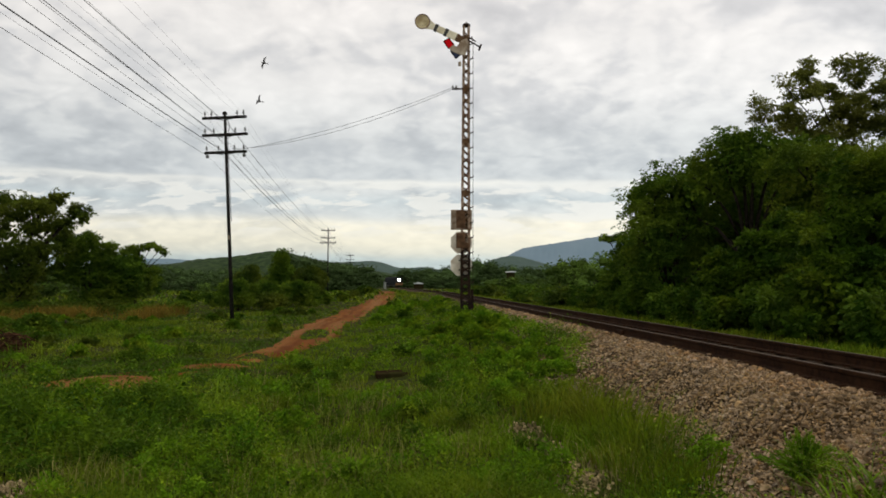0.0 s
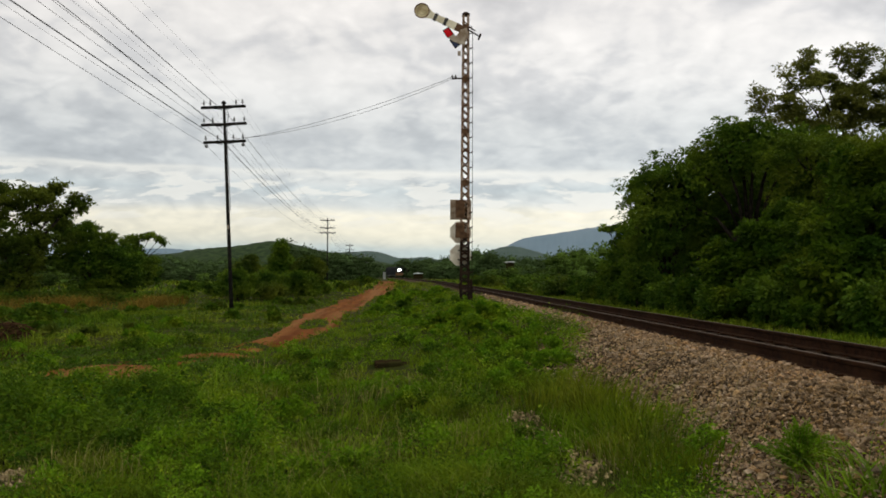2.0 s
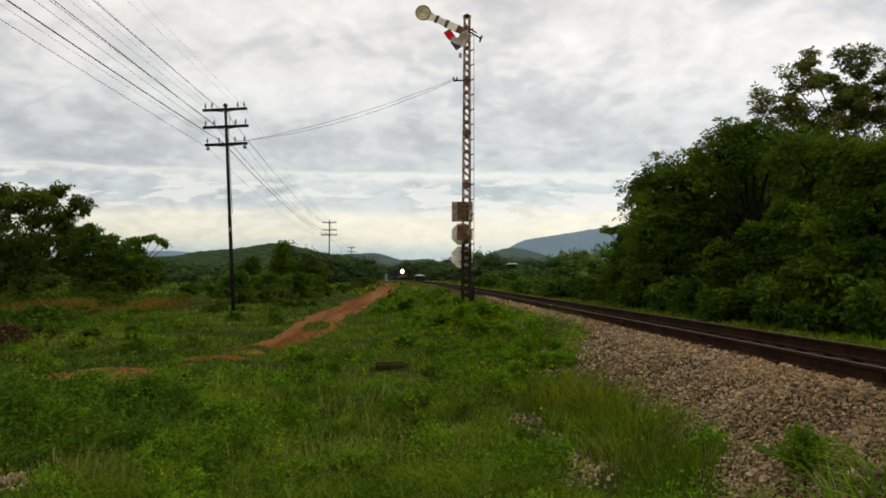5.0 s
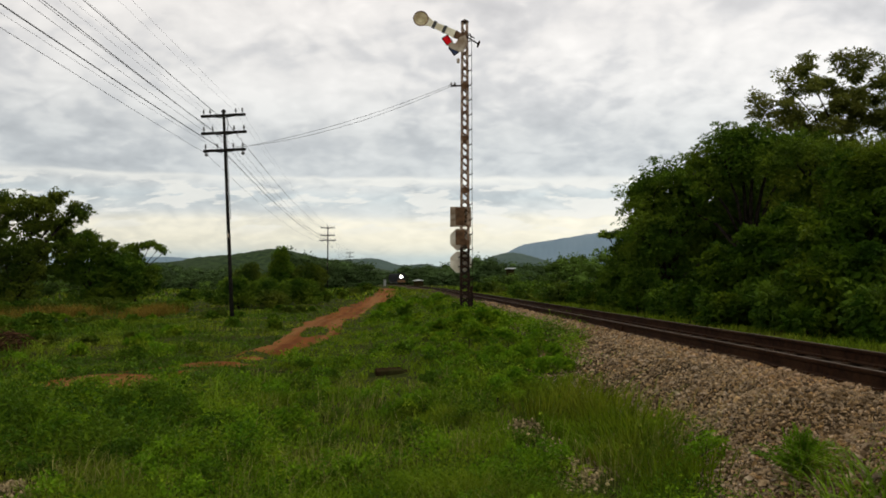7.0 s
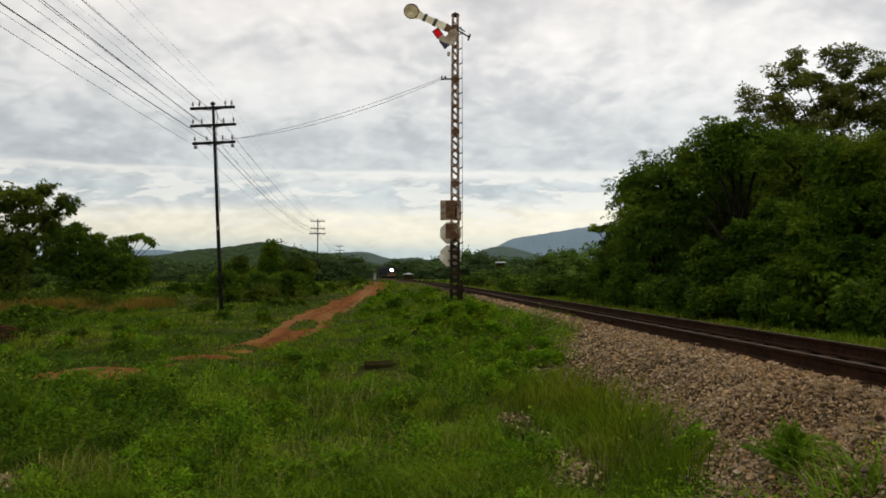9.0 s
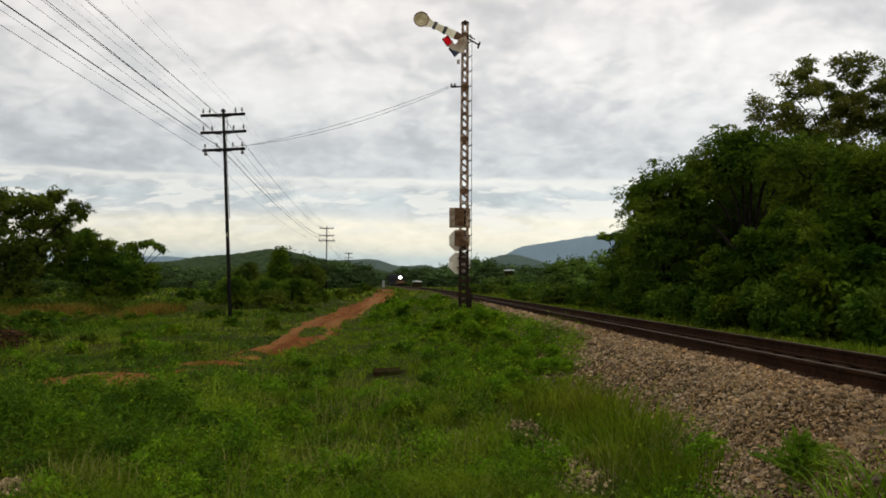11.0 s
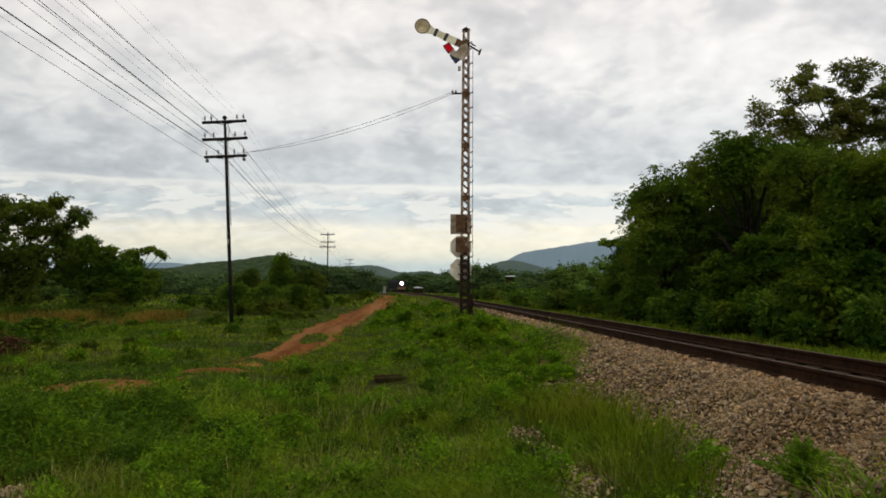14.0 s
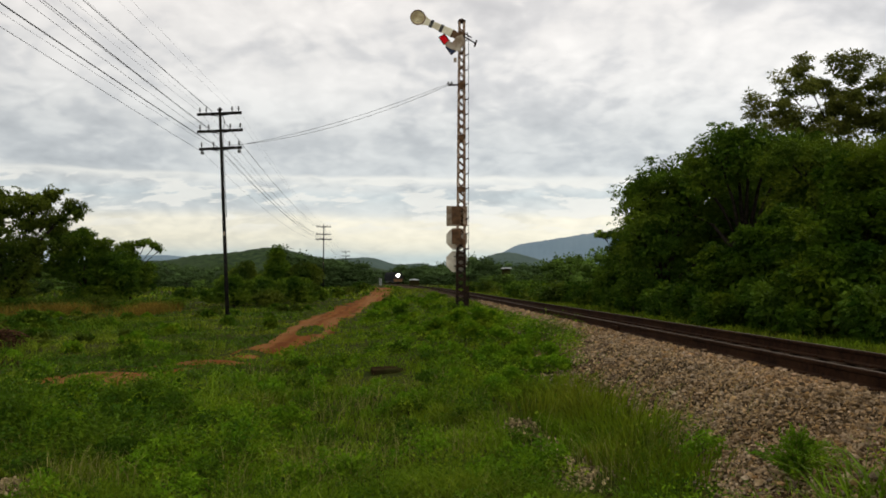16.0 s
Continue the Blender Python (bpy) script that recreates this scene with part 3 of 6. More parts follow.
def build_track():
    tr = thing("railway_track", "rusty single-line railway track on stone ballast", "railway track", kind="structure")
    # ballast bed
    ys = np.concatenate([np.arange(-12, 60, 0.3), np.arange(60, 330, 2.0)])
    us = np.linspace(-2.7, 2.4, 52)
    U, Y = np.meshgrid(us, ys)
    X = xc(Y) + U
    crown = 0.05 * (1 - ss(1.3, 2.6, np.abs(U))) - 0.015 - 0.05 * (np.abs(U) < 0.55)
    Z = zg(X, Y) + heap(X, Y) + crown + 0.005 * wob(X, Y, 9.0) - 0.008
    n, m = U.shape
    i = (np.arange(n - 1)[:, None] * m + np.arange(m - 1)).ravel()[:, None]
    bed = part("ballast", mesh_np("ballast", np.stack([X, Y, Z], -1).reshape(-1, 3), i + [0, 1, m + 1, m], True), GRAVEL, tr, "brown crushed stone ballast bed, darkened for shade between stones")
    # rails: foot, web and head as one profile
    prof = [(-0.06, 0), (0.06, 0), (0.06, 0.012), (0.012, 0.028), (0.009, 0.105), (0.031, 0.118), (0.033, 0.143), (0.026, 0.15), (-0.026, 0.15), (-0.033, 0.143), (-0.031, 0.118), (-0.009, 0.105), (-0.012, 0.028), (-0.06, 0.012)]
    ys = np.concatenate([np.arange(-20, 60, 1.0), np.arange(60, 331, 3.0)])
    for side in (-0.535, 0.535):
        c = xc(ys) + side
        V = np.array([(x + px_, y, HEAD - 0.15 + pz) for x, y in zip(c, ys) for px_, pz in prof])
        k = len(prof)
        F = np.array([(j * k + a, j * k + (a + 1) % k, (j + 1) * k + (a + 1) % k, (j + 1) * k + a) for j in range(len(ys) - 1) for a in range(k)])
        rail = part("rail", mesh_np("rail", V, F), RAIL, tr)
        top = np.array([(x + dx, y, HEAD + 0.0015) for x, y in zip(c, ys) for dx in (-0.018, 0.018)])
        F = np.array([(2 * j, 2 * j + 1, 2 * j + 3, 2 * j + 2) for j in range(len(ys) - 1)])
        part("running_surface", mesh_np("running_surface", top, F), RAILTOP, rail, "rail head worn bright by wheels")
    # sleepers
    sl = Geo().box((0, 0, 0), (1.95, 0.22, 0.13)).mesh("sleeper", 0.012)
    sl.materials.append(SLEEPER)
    clip = Geo().box((0, 0, 0), (0.05, 0.10, 0.035)).mesh("rail_clip", 0.006)
    clip.materials.append(RAIL)
    for j in range(150):
        y = -6 + j * 0.66
        s = part("sleeper", sl, None, tr)
        s.matrix_basis = pose(float(xc(y)) + 0.02 * math.sin(j * 2.1), y, HEAD - 0.15 - 0.067, 0, 0, 2.6 + 0.6 * math.sin(j * 1.7))
        if j < 60:
            for x in (-0.62, -0.45, 0.45, 0.62):
                c = part("rail_clip", clip, None, s)
                c.matrix_basis = pose(x, 0, 0.075)
    plate = Geo().box((0, 0, 0), (0.03, 0.5, 0.085)).tube([(-0.03, -0.15, 0), (0.03, -0.15, 0)], 0.018).tube([(-0.03, 0.15, 0), (0.03, 0.15, 0)], 0.018).mesh("fishplate", 0.004)
    for y, side in ((16.0, -0.578), (26.0, -0.578)):
        p = part("fishplate", plate, RAIL, tr)
        p.matrix_basis = pose(float(xc(y)) + side, y, HEAD - 0.09, 0, 0, 2.57)
    return tr, bed


BED = build_track()[1]


def bed_z(x, y):
    u = np.abs(x - xc(y))
    return zg(x, y) + heap(x, y) + 0.05 * (1 - ss(1.3, 2.6, u)) - 0.015


# ---------------------------------------------------------------- signal mast
def build_signal():
    MX, MY = 0.73, 29.0
    zb = float(zg(MX, MY)) - 0.08
    top = 1.6 + (500 - 29) / 1538.7 * 29.0
    Hm = top - zb
    sg = thing("semaphore_signal", "rusty lattice railway signal mast with raised semaphore arm", "railway signal", at=pose(MX, MY, zb))

    def half(z):
        return 0.165 - 0.055 * min(max(z / Hm, 0), 1)

    split = 2.15
    for sx in (-1, 1):
        for sy in (-1, 1):
            for lo, hi, m_ in ((0, split, RUST_D), (split, Hm - 0.12, RUST)):
                g = Geo()
                a = Vector((sx * half(lo), sy * half(lo), lo))
                b = Vector((sx * half(hi), sy * half(hi), hi))
                for dx, dy in ((0.036, 0.0), (0.0, 0.036)):
                    w = (0.072, 0.009) if dx else (0.009, 0.072)
                    o = Vector((-sx * dx, -sy * dy, 0))
                    v = [p + o + Vector((i * w[0] / 2, j * w[1] / 2, 0)) for p in (a, b) for i, j in ((-1, -1), (1, -1), (1, 1), (-1, 1))]
                    g.add(v, [(0, 1, 2, 3), (7, 6, 5, 4), (0, 4, 5, 1), (1, 5, 6, 2), (2, 6, 7, 3), (3, 7, 4, 0)])
                part("leg", g.mesh("leg"), m_, sg, "dark rusted angle leg" if lo == 0 else "")
    # crossed lacing on the four faces, one panel after another
    z, i = 0.1, 0
    while z < Hm - 0.45:
        st = 0.225 if z < split else 0.25
        m_ = RUST_D if z < split else BROWN
        for face in range(4):
            g = Geo()
            h0, h1 = half(z), half(z + st)
            flip = 1 if (i + face // 2) % 2 else -1
            rot = Matrix.Rotation(face * math.pi / 2, 3, "Z")
            pts = [((-flip * h0, -h0 - 0.004, z), (flip * h1, -h1 - 0.004, z + st)), ((flip * h0, -h0 + 0.006, z), (-flip * h1, -h1 + 0.006, z + st))]
            for a, b in pts[: 2 if z < split or i % 2 else 1]:
                g2 = Geo().bar(a, b, 0.034 if z > split else 0.055, 0.008)
                g.add([rot @ Vector(p) for p in g2.v], g2.f)
            part("lacing_bar", g.mesh("lacing_bar"), m_, sg)
        if i % 7 == 3 and z > split:
            for face in (0, 2):
                rot = Matrix.Rotation(face * math.pi / 2, 3, "Z")
                g2 = Geo().box((0, -half(z) - 0.008, z), (2 * half(z), 0.008, 0.16))
                g = Geo().add([rot @ Vector(p) for p in g2.v], g2.f)
                part("gusset_plate", g.mesh("gusset_plate"), BROWN, sg, "dark riveted plate")
        z += st
        i += 1
    # pointed cap
    h = half(Hm) + 0.02
    g = Geo()
    g.box((0, 0, Hm - 0.13), (2 * h, 2 * h, 0.04))
    g.add([(-h, -h, Hm - 0.11), (h, -h, Hm - 0.11), (h, h, Hm - 0.11), (-h, h, Hm - 0.11), (0, 0, Hm)], [(0, 1, 4), (1, 2, 4), (2, 3, 4), (3, 0, 4), (3, 2, 1, 0)])
    part("cap", g.mesh("cap"), RUST_D, sg)
    # step irons on one corner
    for k in range(18):
        z = 0.6 + k * 0.5
        if z < Hm - 0.3:
            r = half(z)
            part("step_iron", Geo().tube([(r - 0.01, -r, z), (r + 0.08, -r - 0.02, z + 0.03), (r + 0.115, -r - 0.02, z + 0.075)], [0.024, 0.018, 0.013], 5).mesh("step_iron"), RUST_D, sg)
    # down rods from the arm to the base
    for x, z0, z1 in ((0.25, 0.5, Hm - 0.75),):
        part("pull_rod", Geo().tube([(x, -0.10, z0), (x - 0.02, -0.10, z1)], 0.009, 5).mesh("pull_rod"), RUST_D, sg)
    lever = Geo().box((0.19, -0.08, 0.42), (0.17, 0.2, 0.42)).box((0.22, -0.06, 0.75), (0.08, 0.10, 0.3)).tube([(0.12, -0.2, 0.3), (0.3, -0.2, 0.55)], 0.02).mesh("crank_box", 0.012)
    part("crank_box", lever, RUST_D, sg, "black iron crank housing")
    part("footing", Geo().box((0, 0, 0.0), (0.62, 0.62, 0.16)).mesh("footing", 0.03), CONC, sg, "mossy concrete footing")
    # plates: one square, two with cut corners, fixed behind the legs
    def zpx(y):
        return 1.6 + (500 - y) / 1538.7 * 29.0 - zb

    def xpx(x):
        return (x - 784) / 1538.7 * 29.0 - MX

    yb = half(2) + 0.05
    cx = xpx(815.5)
    for k, (y0, y1, cut, m_) in enumerate(((365, 401, 0.0, BOARD_D), (404, 443, 0.21, BOARD), (445, 483, 0.21, BOARD))):
        w, h, cz = 0.355, (y1 - y0) / 2 / 1538.7 * 29.0, zpx((y0 + y1) / 2)
        c = cut
        o = [(cx - w, cz - h), (cx + w, cz - h), (cx + w, cz + h), (cx - w, cz + h)] if not c else [(cx - w + c, cz - h), (cx + w - c, cz - h), (cx + w, cz - h + c), (cx + w, cz + h - c), (cx + w - c, cz + h), (cx - w + c, cz + h), (cx - w, cz + h - c), (cx - w, cz - h + c)]
        pl = part("sign_plate", Geo().prism(o, yb, yb + 0.012).mesh("sign_plate", 0.003), m_, sg, ("rust-stained square plate seen from behind", "cream octagonal plate seen from behind", "cream octagonal plate seen from behind")[k])
        for dz in (-0.16, 0.16):
            part("bracket", Geo().box((xpx(818), yb - 0.02, cz + dz), (0.28, 0.03, 0.04)).mesh("bracket"), RUST_D, pl)
    g = Geo()
    g.box((xpx(814), -half(2.8) - 0.02, zpx(383)), (0.30, 0.012, 0.60))
    g.box((xpx(814), -half(2.2) - 0.02, zpx(421)), (0.30, 0.012, 0.50))
    part("stiffener_plate", g.mesh("stiffener_plate", 0.003), BROWN, sg, "rusty plate across the legs")
    # semaphore arm: root to round end, at the front of the mast
    px_, pz_ = xpx(819), zpx(65.5)
    ang = math.atan2(34.5, 75)
    yf = -half(Hm) - 0.06
    M = Matrix.Translation((px_, yf, pz_)) @ Matrix.Rotation(ang, 4, "Y")

    def along(g):
        return Geo().add([M @ Vector(p) for p in g.v], g.f)

    arm = part("arm", along(Geo().prism([(-0.30, -0.135), (-1.10, -0.100), (-1.22, -0.125), (-1.38, -0.19), (-1.38, 0.19), (-1.22, 0.125), (-1.10, 0.100), (-0.30, 0.135)], -0.012, 0.012)).mesh("arm", 0.004), ARMWHITE, sg, "yellowed white signal arm")
    part("arm_root", along(Geo().prism([(0.08, -0.10), (-0.30, -0.135), (-0.30, 0.135), (0.08, 0.10)], -0.016, 0.016)).mesh("arm_root", 0.004), BROWN, arm, "rusty iron arm root")
    for x0 in (-0.62, -0.99):
        part("band", along(Geo().prism([(x0, -0.135), (x0 - 0.11, -0.13), (x0 - 0.11, 0.13), (x0, 0.135)], -0.0165, 0.0165)).mesh("band", 0.002), BLACK, arm, "black painted band")
    ring = [(-1.545 + 0.25 * math.cos(a), 0.25 * math.sin(a)) for a in np.linspace(0, 2 * math.pi, 28)[:-1]]
    disc = part("disc", along(Geo().prism(ring, -0.018, 0.018)).mesh("disc", 0.005), DISC, arm, "round yellowed end of the arm, stained with rust")
    hoop = [(-1.545 + 0.24 * math.cos(a), -0.022, 0.24 * math.sin(a)) for a in np.linspace(0, 2 * math.pi, 29)]
    part("rim", along(Geo().tube(hoop, 0.022, 6)).mesh("rim"), RUST, disc, "rusted rim")
    hoop = [(-1.545 + 0.15 * math.cos(a), -0.022, 0.15 * math.sin(a)) for a in np.linspace(0, 2 * math.pi, 25)]
    part("inner_ring", along(Geo().tube(hoop, 0.006, 5)).mesh("inner_ring"), BOARD_D, disc)
    # spectacle: a bent casting with a red and a blue glass
    def pt(x, y):
        return Vector((xpx(x), yf - 0.02, zpx(y)))

    red = [(782, 67), (792, 61), (801, 73), (791, 80)]
    blu = [(794, 84), (805, 76), (815, 89), (804, 98)]
    for q, m_, lab in ((red, REDGLASS, "red signal glass"), (blu, BLUEGLASS, "dark blue signal glass")):
        o = [(pt(*p).x, pt(*p).z) for p in q]
        gl = part("signal_glass", Geo().prism(o, yf - 0.03, yf - 0.014).mesh("signal_glass"), m_, sg, lab)
        fr = Geo()
        for a, b in zip(q, q[1:] + q[:1]):
            fr.bar(pt(*a), pt(*b), 0.022, 0.045)
        part("frame", fr.mesh("frame"), RUST_D, gl)
    sp = Geo()
    rim_ = [(792, 80), (800, 73), (805, 78), (813, 66), (824, 61), (827, 72), (821, 91), (815, 92), (799, 86)]
    sp.prism([(pt(*p).x, pt(*p).z) for p in rim_], yf - 0.062, yf - 0.044)
    part("spectacle", sp.mesh("spectacle"), BOARD_D, sg, "rusty spectacle casting")
    # counterweight lever
    lv = Geo().bar(pt(822, 62), pt(847, 77), 0.045, 0.03).bar(pt(849, 72), pt(845, 83), 0.06, 0.05).bar(pt(828, 60), pt(840, 67), 0.03, 0.05).tube([pt(832, 58), pt(834, 66)], 0.02)
    part("counterweight_lever", lv.mesh("counterweight_lever"), RUST_D, sg)
    part("pivot", Geo().tube([pt(820, 68) - Vector((0, 0.04, 0)), pt(820, 68) + Vector((0, 0.3, 0))], 0.05, 10).mesh("pivot"), RUST_D, sg)
    # wire bracket
    br = part("wire_bracket", Geo().bar((xpx(798), -half(7) - 0.01, zpx(152)), (xpx(816), -half(7) - 0.01, zpx(151)), 0.05, 0.04).mesh("wire_bracket", 0.006), RUST_D, sg)
    for x in (799, 805):
        p = Vector((xpx(x), -half(7) - 0.01, zpx(150)))
        part("insulator", Geo().tube([p + Vector((0, 0, d)) for d in (0, 0.03, 0.06, 0.09)], [0.03, 0.045, 0.03, 0.02], 8).mesh("insulator"), INSUL, br, "porcelain insulator")
    part("lamp_socket", Geo().box((xpx(811), -half(8) - 0.05, zpx(107)), (0.10, 0.10, 0.14)).mesh("lamp_socket", 0.01), BOARD_D, sg)
    return [Vector((MX + xpx(x), MY - half(7) - 0.01, zb + zpx(149))) for x in (799, 805)]


MAST_ENDS = build_signal()

# ---------------------------------------------------------------- telegraph poles and wires
POLES = [(-4.6, -46.0, 0.0, 0.0, 0.0), (-8.46, 35.0, None, -2.9, 1.0), (-15.4, 116.0, None, 0.0, 0.0), (-22.0, 205.0, 0.2, 0.4, 0.0), (-26.6, 290.0, 0.0, 0.0, 0.0), (-30.5, 372.0, None, 0.0, 0.0)]
ARMS = ((-0.05, 0.9, (-0.78, -0.52, 0.52, 0.78)), (-0.75, 0.92, (-0.80, -0.45, 0.42, 0.82)), (-1.46, 0.86, (-0.76, -0.28, 0.36, 0.74)))
# the poles further down the line carry their arms wider apart
ARMS_FAR = ((-0.10, 0.95, (-0.84, -0.52, 0.52, 0.84)), (-1.10, 1.0, (-0.86, -0.45, 0.42, 0.86)), (-1.75, 1.1, (-1.0, -0.36, 0.36, 1.0)))
PH = 8.55


def build_pole(arms):
    e = thing("telegraph_pole", "tall blackened telegraph pole with three crossarms", "telegraph pole", "telegraph poles along the line")
    part("shaft", Geo().tube([(0, 0, -0.4), (0, 0, 3), (0, 0, 6), (0, 0, PH)], [0.086, 0.076, 0.064, 0.056], 10).mesh("shaft", smooth=True), POLE, e)
    part("cap", Geo().tube([(0, 0, PH), (0, 0, PH + 0.05), (0, 0, PH + 0.12)], [0.10, 0.10, 0.03], 10).mesh("cap"), POLE, e)
    for dz, half, pins in arms:
        z = PH + dz - 0.1
        a = part("crossarm", Geo().box((0, -0.10, z), (2 * half, 0.09, 0.11)).mesh("crossarm", 0.01), POLE, e)
        a.name = "crossarm"
        for x in pins:
            pin = part("pin", Geo().tube([(x, -0.10, z + 0.05), (x, -0.10, z + 0.20)], 0.013, 6).mesh("pin"), POLE, a)
            pin.name = "pin"
            part("insulator", Geo().tube([(x, -0.10, z + d) for d in (0.13, 0.17, 0.21, 0.25, 0.28)], [0.042, 0.045, 0.028, 0.036, 0.015], 8).mesh("insulator", smooth=True), INSUL, a, "small porcelain insulator")
        part("brace", Geo().bar((-0.5, -0.10, z - 0.03), (-0.06, -0.12, z - 0.10), 0.03, 0.012).bar((0.5, -0.10, z - 0.03), (0.06, -0.12, z - 0.10), 0.03, 0.012).mesh("brace"), POLE, a)
    for x in (-0.74, 0.74):
        z = PH + arms[2][0] - 0.1
        part("hanging_insulator", Geo().tube([(x, -0.1, z - 0.05), (x, -0.1, z - 0.12), (x, -0.1, z - 0.17), (x, -0.1, z - 0.22)], [0.012, 0.07, 0.08, 0.03], 8).mesh("hanging_insulator"), INSUL, e, "white hanging insulator")
    part("drop_cable", Geo().tube([(0.10, -0.06, PH - 0.2), (0.2, -0.09, PH - 0.45), (0.12, -0.1, PH - 0.9), (0.10, -0.1, PH - 1.5), (0.12, -0.05, 4.2)], 0.014, 5).mesh("drop_cable"), WIRE, e)
    part("marker_plate", Geo().box((0.0, -0.088, 3.55), (0.07, 0.01, 0.16)).mesh("marker_plate"), BOARD_D, e, "small pale plate on the shaft")
    return e


def pole_pose(i):
    x, y, z, lean, turn = POLES[i]
    z = float(zg(x, y)) if z is None else z
    return pose(x, y, z, 0, lean, 0)


def build_line():
    first, far = build_pole(ARMS), build_pole(ARMS_FAR)
    first.matrix_basis, far.matrix_basis = pole_pose(1), pole_pose(2)
    copy_thing(first, pole_pose(0))
    for i in range(3, len(POLES)):
        copy_thing(far, pole_pose(i))
    tops = [pole_pose(i) for i in range(len(POLES))]
    # arm, place on it, thickness, height over the arm, sag
    runs = [(0, -0.78, 0.004, 0.1, 0.50), (0, -0.52, 0.003, 0.1, 0.45), (0, 0.52, 0.003, 0.1, 0.47), (0, 0.78, 0.003, 0.1, 0.38), (0, 0.14, 0.011, -0.28, 0.46), (1, -0.80, 0.006, 0.1, 0.36), (1, -0.45, 0.010, 0.1, 0.30),
            (1, 0.42, 0.004, 0.1, 0.30), (1, -0.15, 0.005, -0.2, 0.24), (2, -0.76, 0.007, -0.1, 0.36), (2, -0.1, 0.016, 0.05, 0.58), (2, 0.74, 0.006, -0.1, 0.5), (2, -0.36, 0.004, 0.1, 0.62)]
    for k, (a, off, r, up, droop) in enumerate(runs):
        ends = [m @ Vector((off, -0.1, PH - 0.1 + (ARMS if i < 2 else ARMS_FAR)[a][0] + up)) for i, m in enumerate(tops)]
        pts = []
        for i, (p, q) in enumerate(zip(ends, ends[1:])):
            sag = droop if i == 0 else 0.8 + 0.1 * math.sin(k * 2.3 + i)
            for j in range(18 if i == 0 else 14):
                s = j / (18 if i == 0 else 14)
                pts.append(p.lerp(q, s) - Vector((0, 0, 4 * sag * s * (1 - s))))
        pts.append(ends[-1])
        tagged(part("telegraph_wire", Geo().tube(pts, r, 4).mesh("telegraph_wire"), WIRE), "thick dark telegraph cable strung between poles" if r > 0.011 else "thin sagging telegraph wire strung between poles", "wire", "telegraph wires")
    for k, (end, off) in enumerate(zip(MAST_ENDS, (0.74, 0.36))):
        p = tops[1] @ Vector((off, -0.1, PH - 0.1 + ARMS[2][0] + 0.1))
        pts = [p.lerp(end, s) - Vector((0, 0, 4 * (0.22 + 0.16 * k) * s * (1 - s))) for s in np.linspace(0, 1, 20)]
        tagged(part("branch_wire", Geo().tube(pts, 0.007, 4).mesh("branch_wire"), WIRE), "thin wire from telegraph pole to signal mast", "wire", "wires to the signal")


build_line()

# ---------------------------------------------------------------- trees


HEART_V = np.array([(math.cos(a) * math.cos(e), math.sin(a) * math.cos(e), math.sin(e)) for e in (-1.1, -0.3, 0.5, 1.3) for a in np.arange(7) * 0.8976 + e])
HEART_F = np.array([f for j in range(3) for i in range(7) for f in ((7 * j + i, 7 * j + (i + 1) % 7, 7 * j + 7 + i), (7 * j + (i + 1) % 7, 7 * j + 7 + (i + 1) % 7, 7 * j + 7 + i))])


def inner_leaves(c, r, reach, size):
    """The close-packed leaves deep inside a crown."""
    n = int(min(450, 20 + 7 * r[0] * r[2] / size ** 2))
    P = np.array(c) + unit(n) * np.array(r) * reach * RNG.uniform(0.15, 1, (n, 1)) ** 0.4
    L = size * RNG.uniform(1.2, 2.3, n)
    return leaves(P, unit(n), L, L * RNG.uniform(0.6, 0.9, n))


def crown_mesh(name, blobs, count, size, clump=0.45, clumps=60, droop=0.25, flat=0.55, core=0.62, inner=0.0, heart=0.0, rosette=0.0):
    """blobs: centre and radii; leaves gather in clumps on and in the blobs."""
    items = []
    wts = np.array([b[1][0] * b[1][2] + b[1][1] * b[1][2] for b in blobs])
    wts = wts / wts.sum()
    for (c, r), w in zip(blobs, wts):
        n, k = max(int(count * w), 60), max(int(clumps * w), 6)
        d = unit(k)
        d[:, 2] = np.where(d[:, 2] < -0.55, -d[:, 2] * 0.5, d[:, 2])
        d = norm(d)
        cc = np.array(c) + d * np.array(r) * (RNG.uniform(core, 1.02, (k, 1)))
        cs = RNG.uniform(0.6, 1.35, k) * clump
        full = n
        if rosette:
            # twig ends: the leaves crowd together in small tight bunches
            n = max(full // 16, 20)
        pick = RNG.integers(0, k, n)
        o = unit(n) * (RNG.uniform(0, 1, (n, 1)) ** 0.45) * cs[pick][:, None]
        o[:, 2] *= flat
        P = cc[pick] + o
        D = norm(o) * 0.8 + d[pick] * 0.5 + unit(n) * 0.5
        if rosette:
            tip = RNG.integers(0, n, full)
            f = unit(full)
            f[:, 2] = np.abs(f[:, 2]) * 0.9 - 0.25
            P = P[tip] + f * rosette * RNG.uniform(0.25, 1.0, (full, 1))
            D = f + D[tip] * 0.3
            n = full
        D[:, 2] -= droop
        L = size * RNG.uniform(0.6, 1.3, n)
        items.append(leaves(P, D, L, L * RNG.uniform(0.45, 0.7, n), 1.1))
        if inner:
            items.append(inner_leaves(c, r, inner, size))
        if heart:
            # a knot of overlapping foliage that no sky shows through
            items.append((np.array(c) + HEART_V * (1 + RNG.uniform(-0.22, 0.22, (len(HEART_V), 1))) * np.array(r) * heart, HEART_F))
    return mesh_np(name, *joined(items))


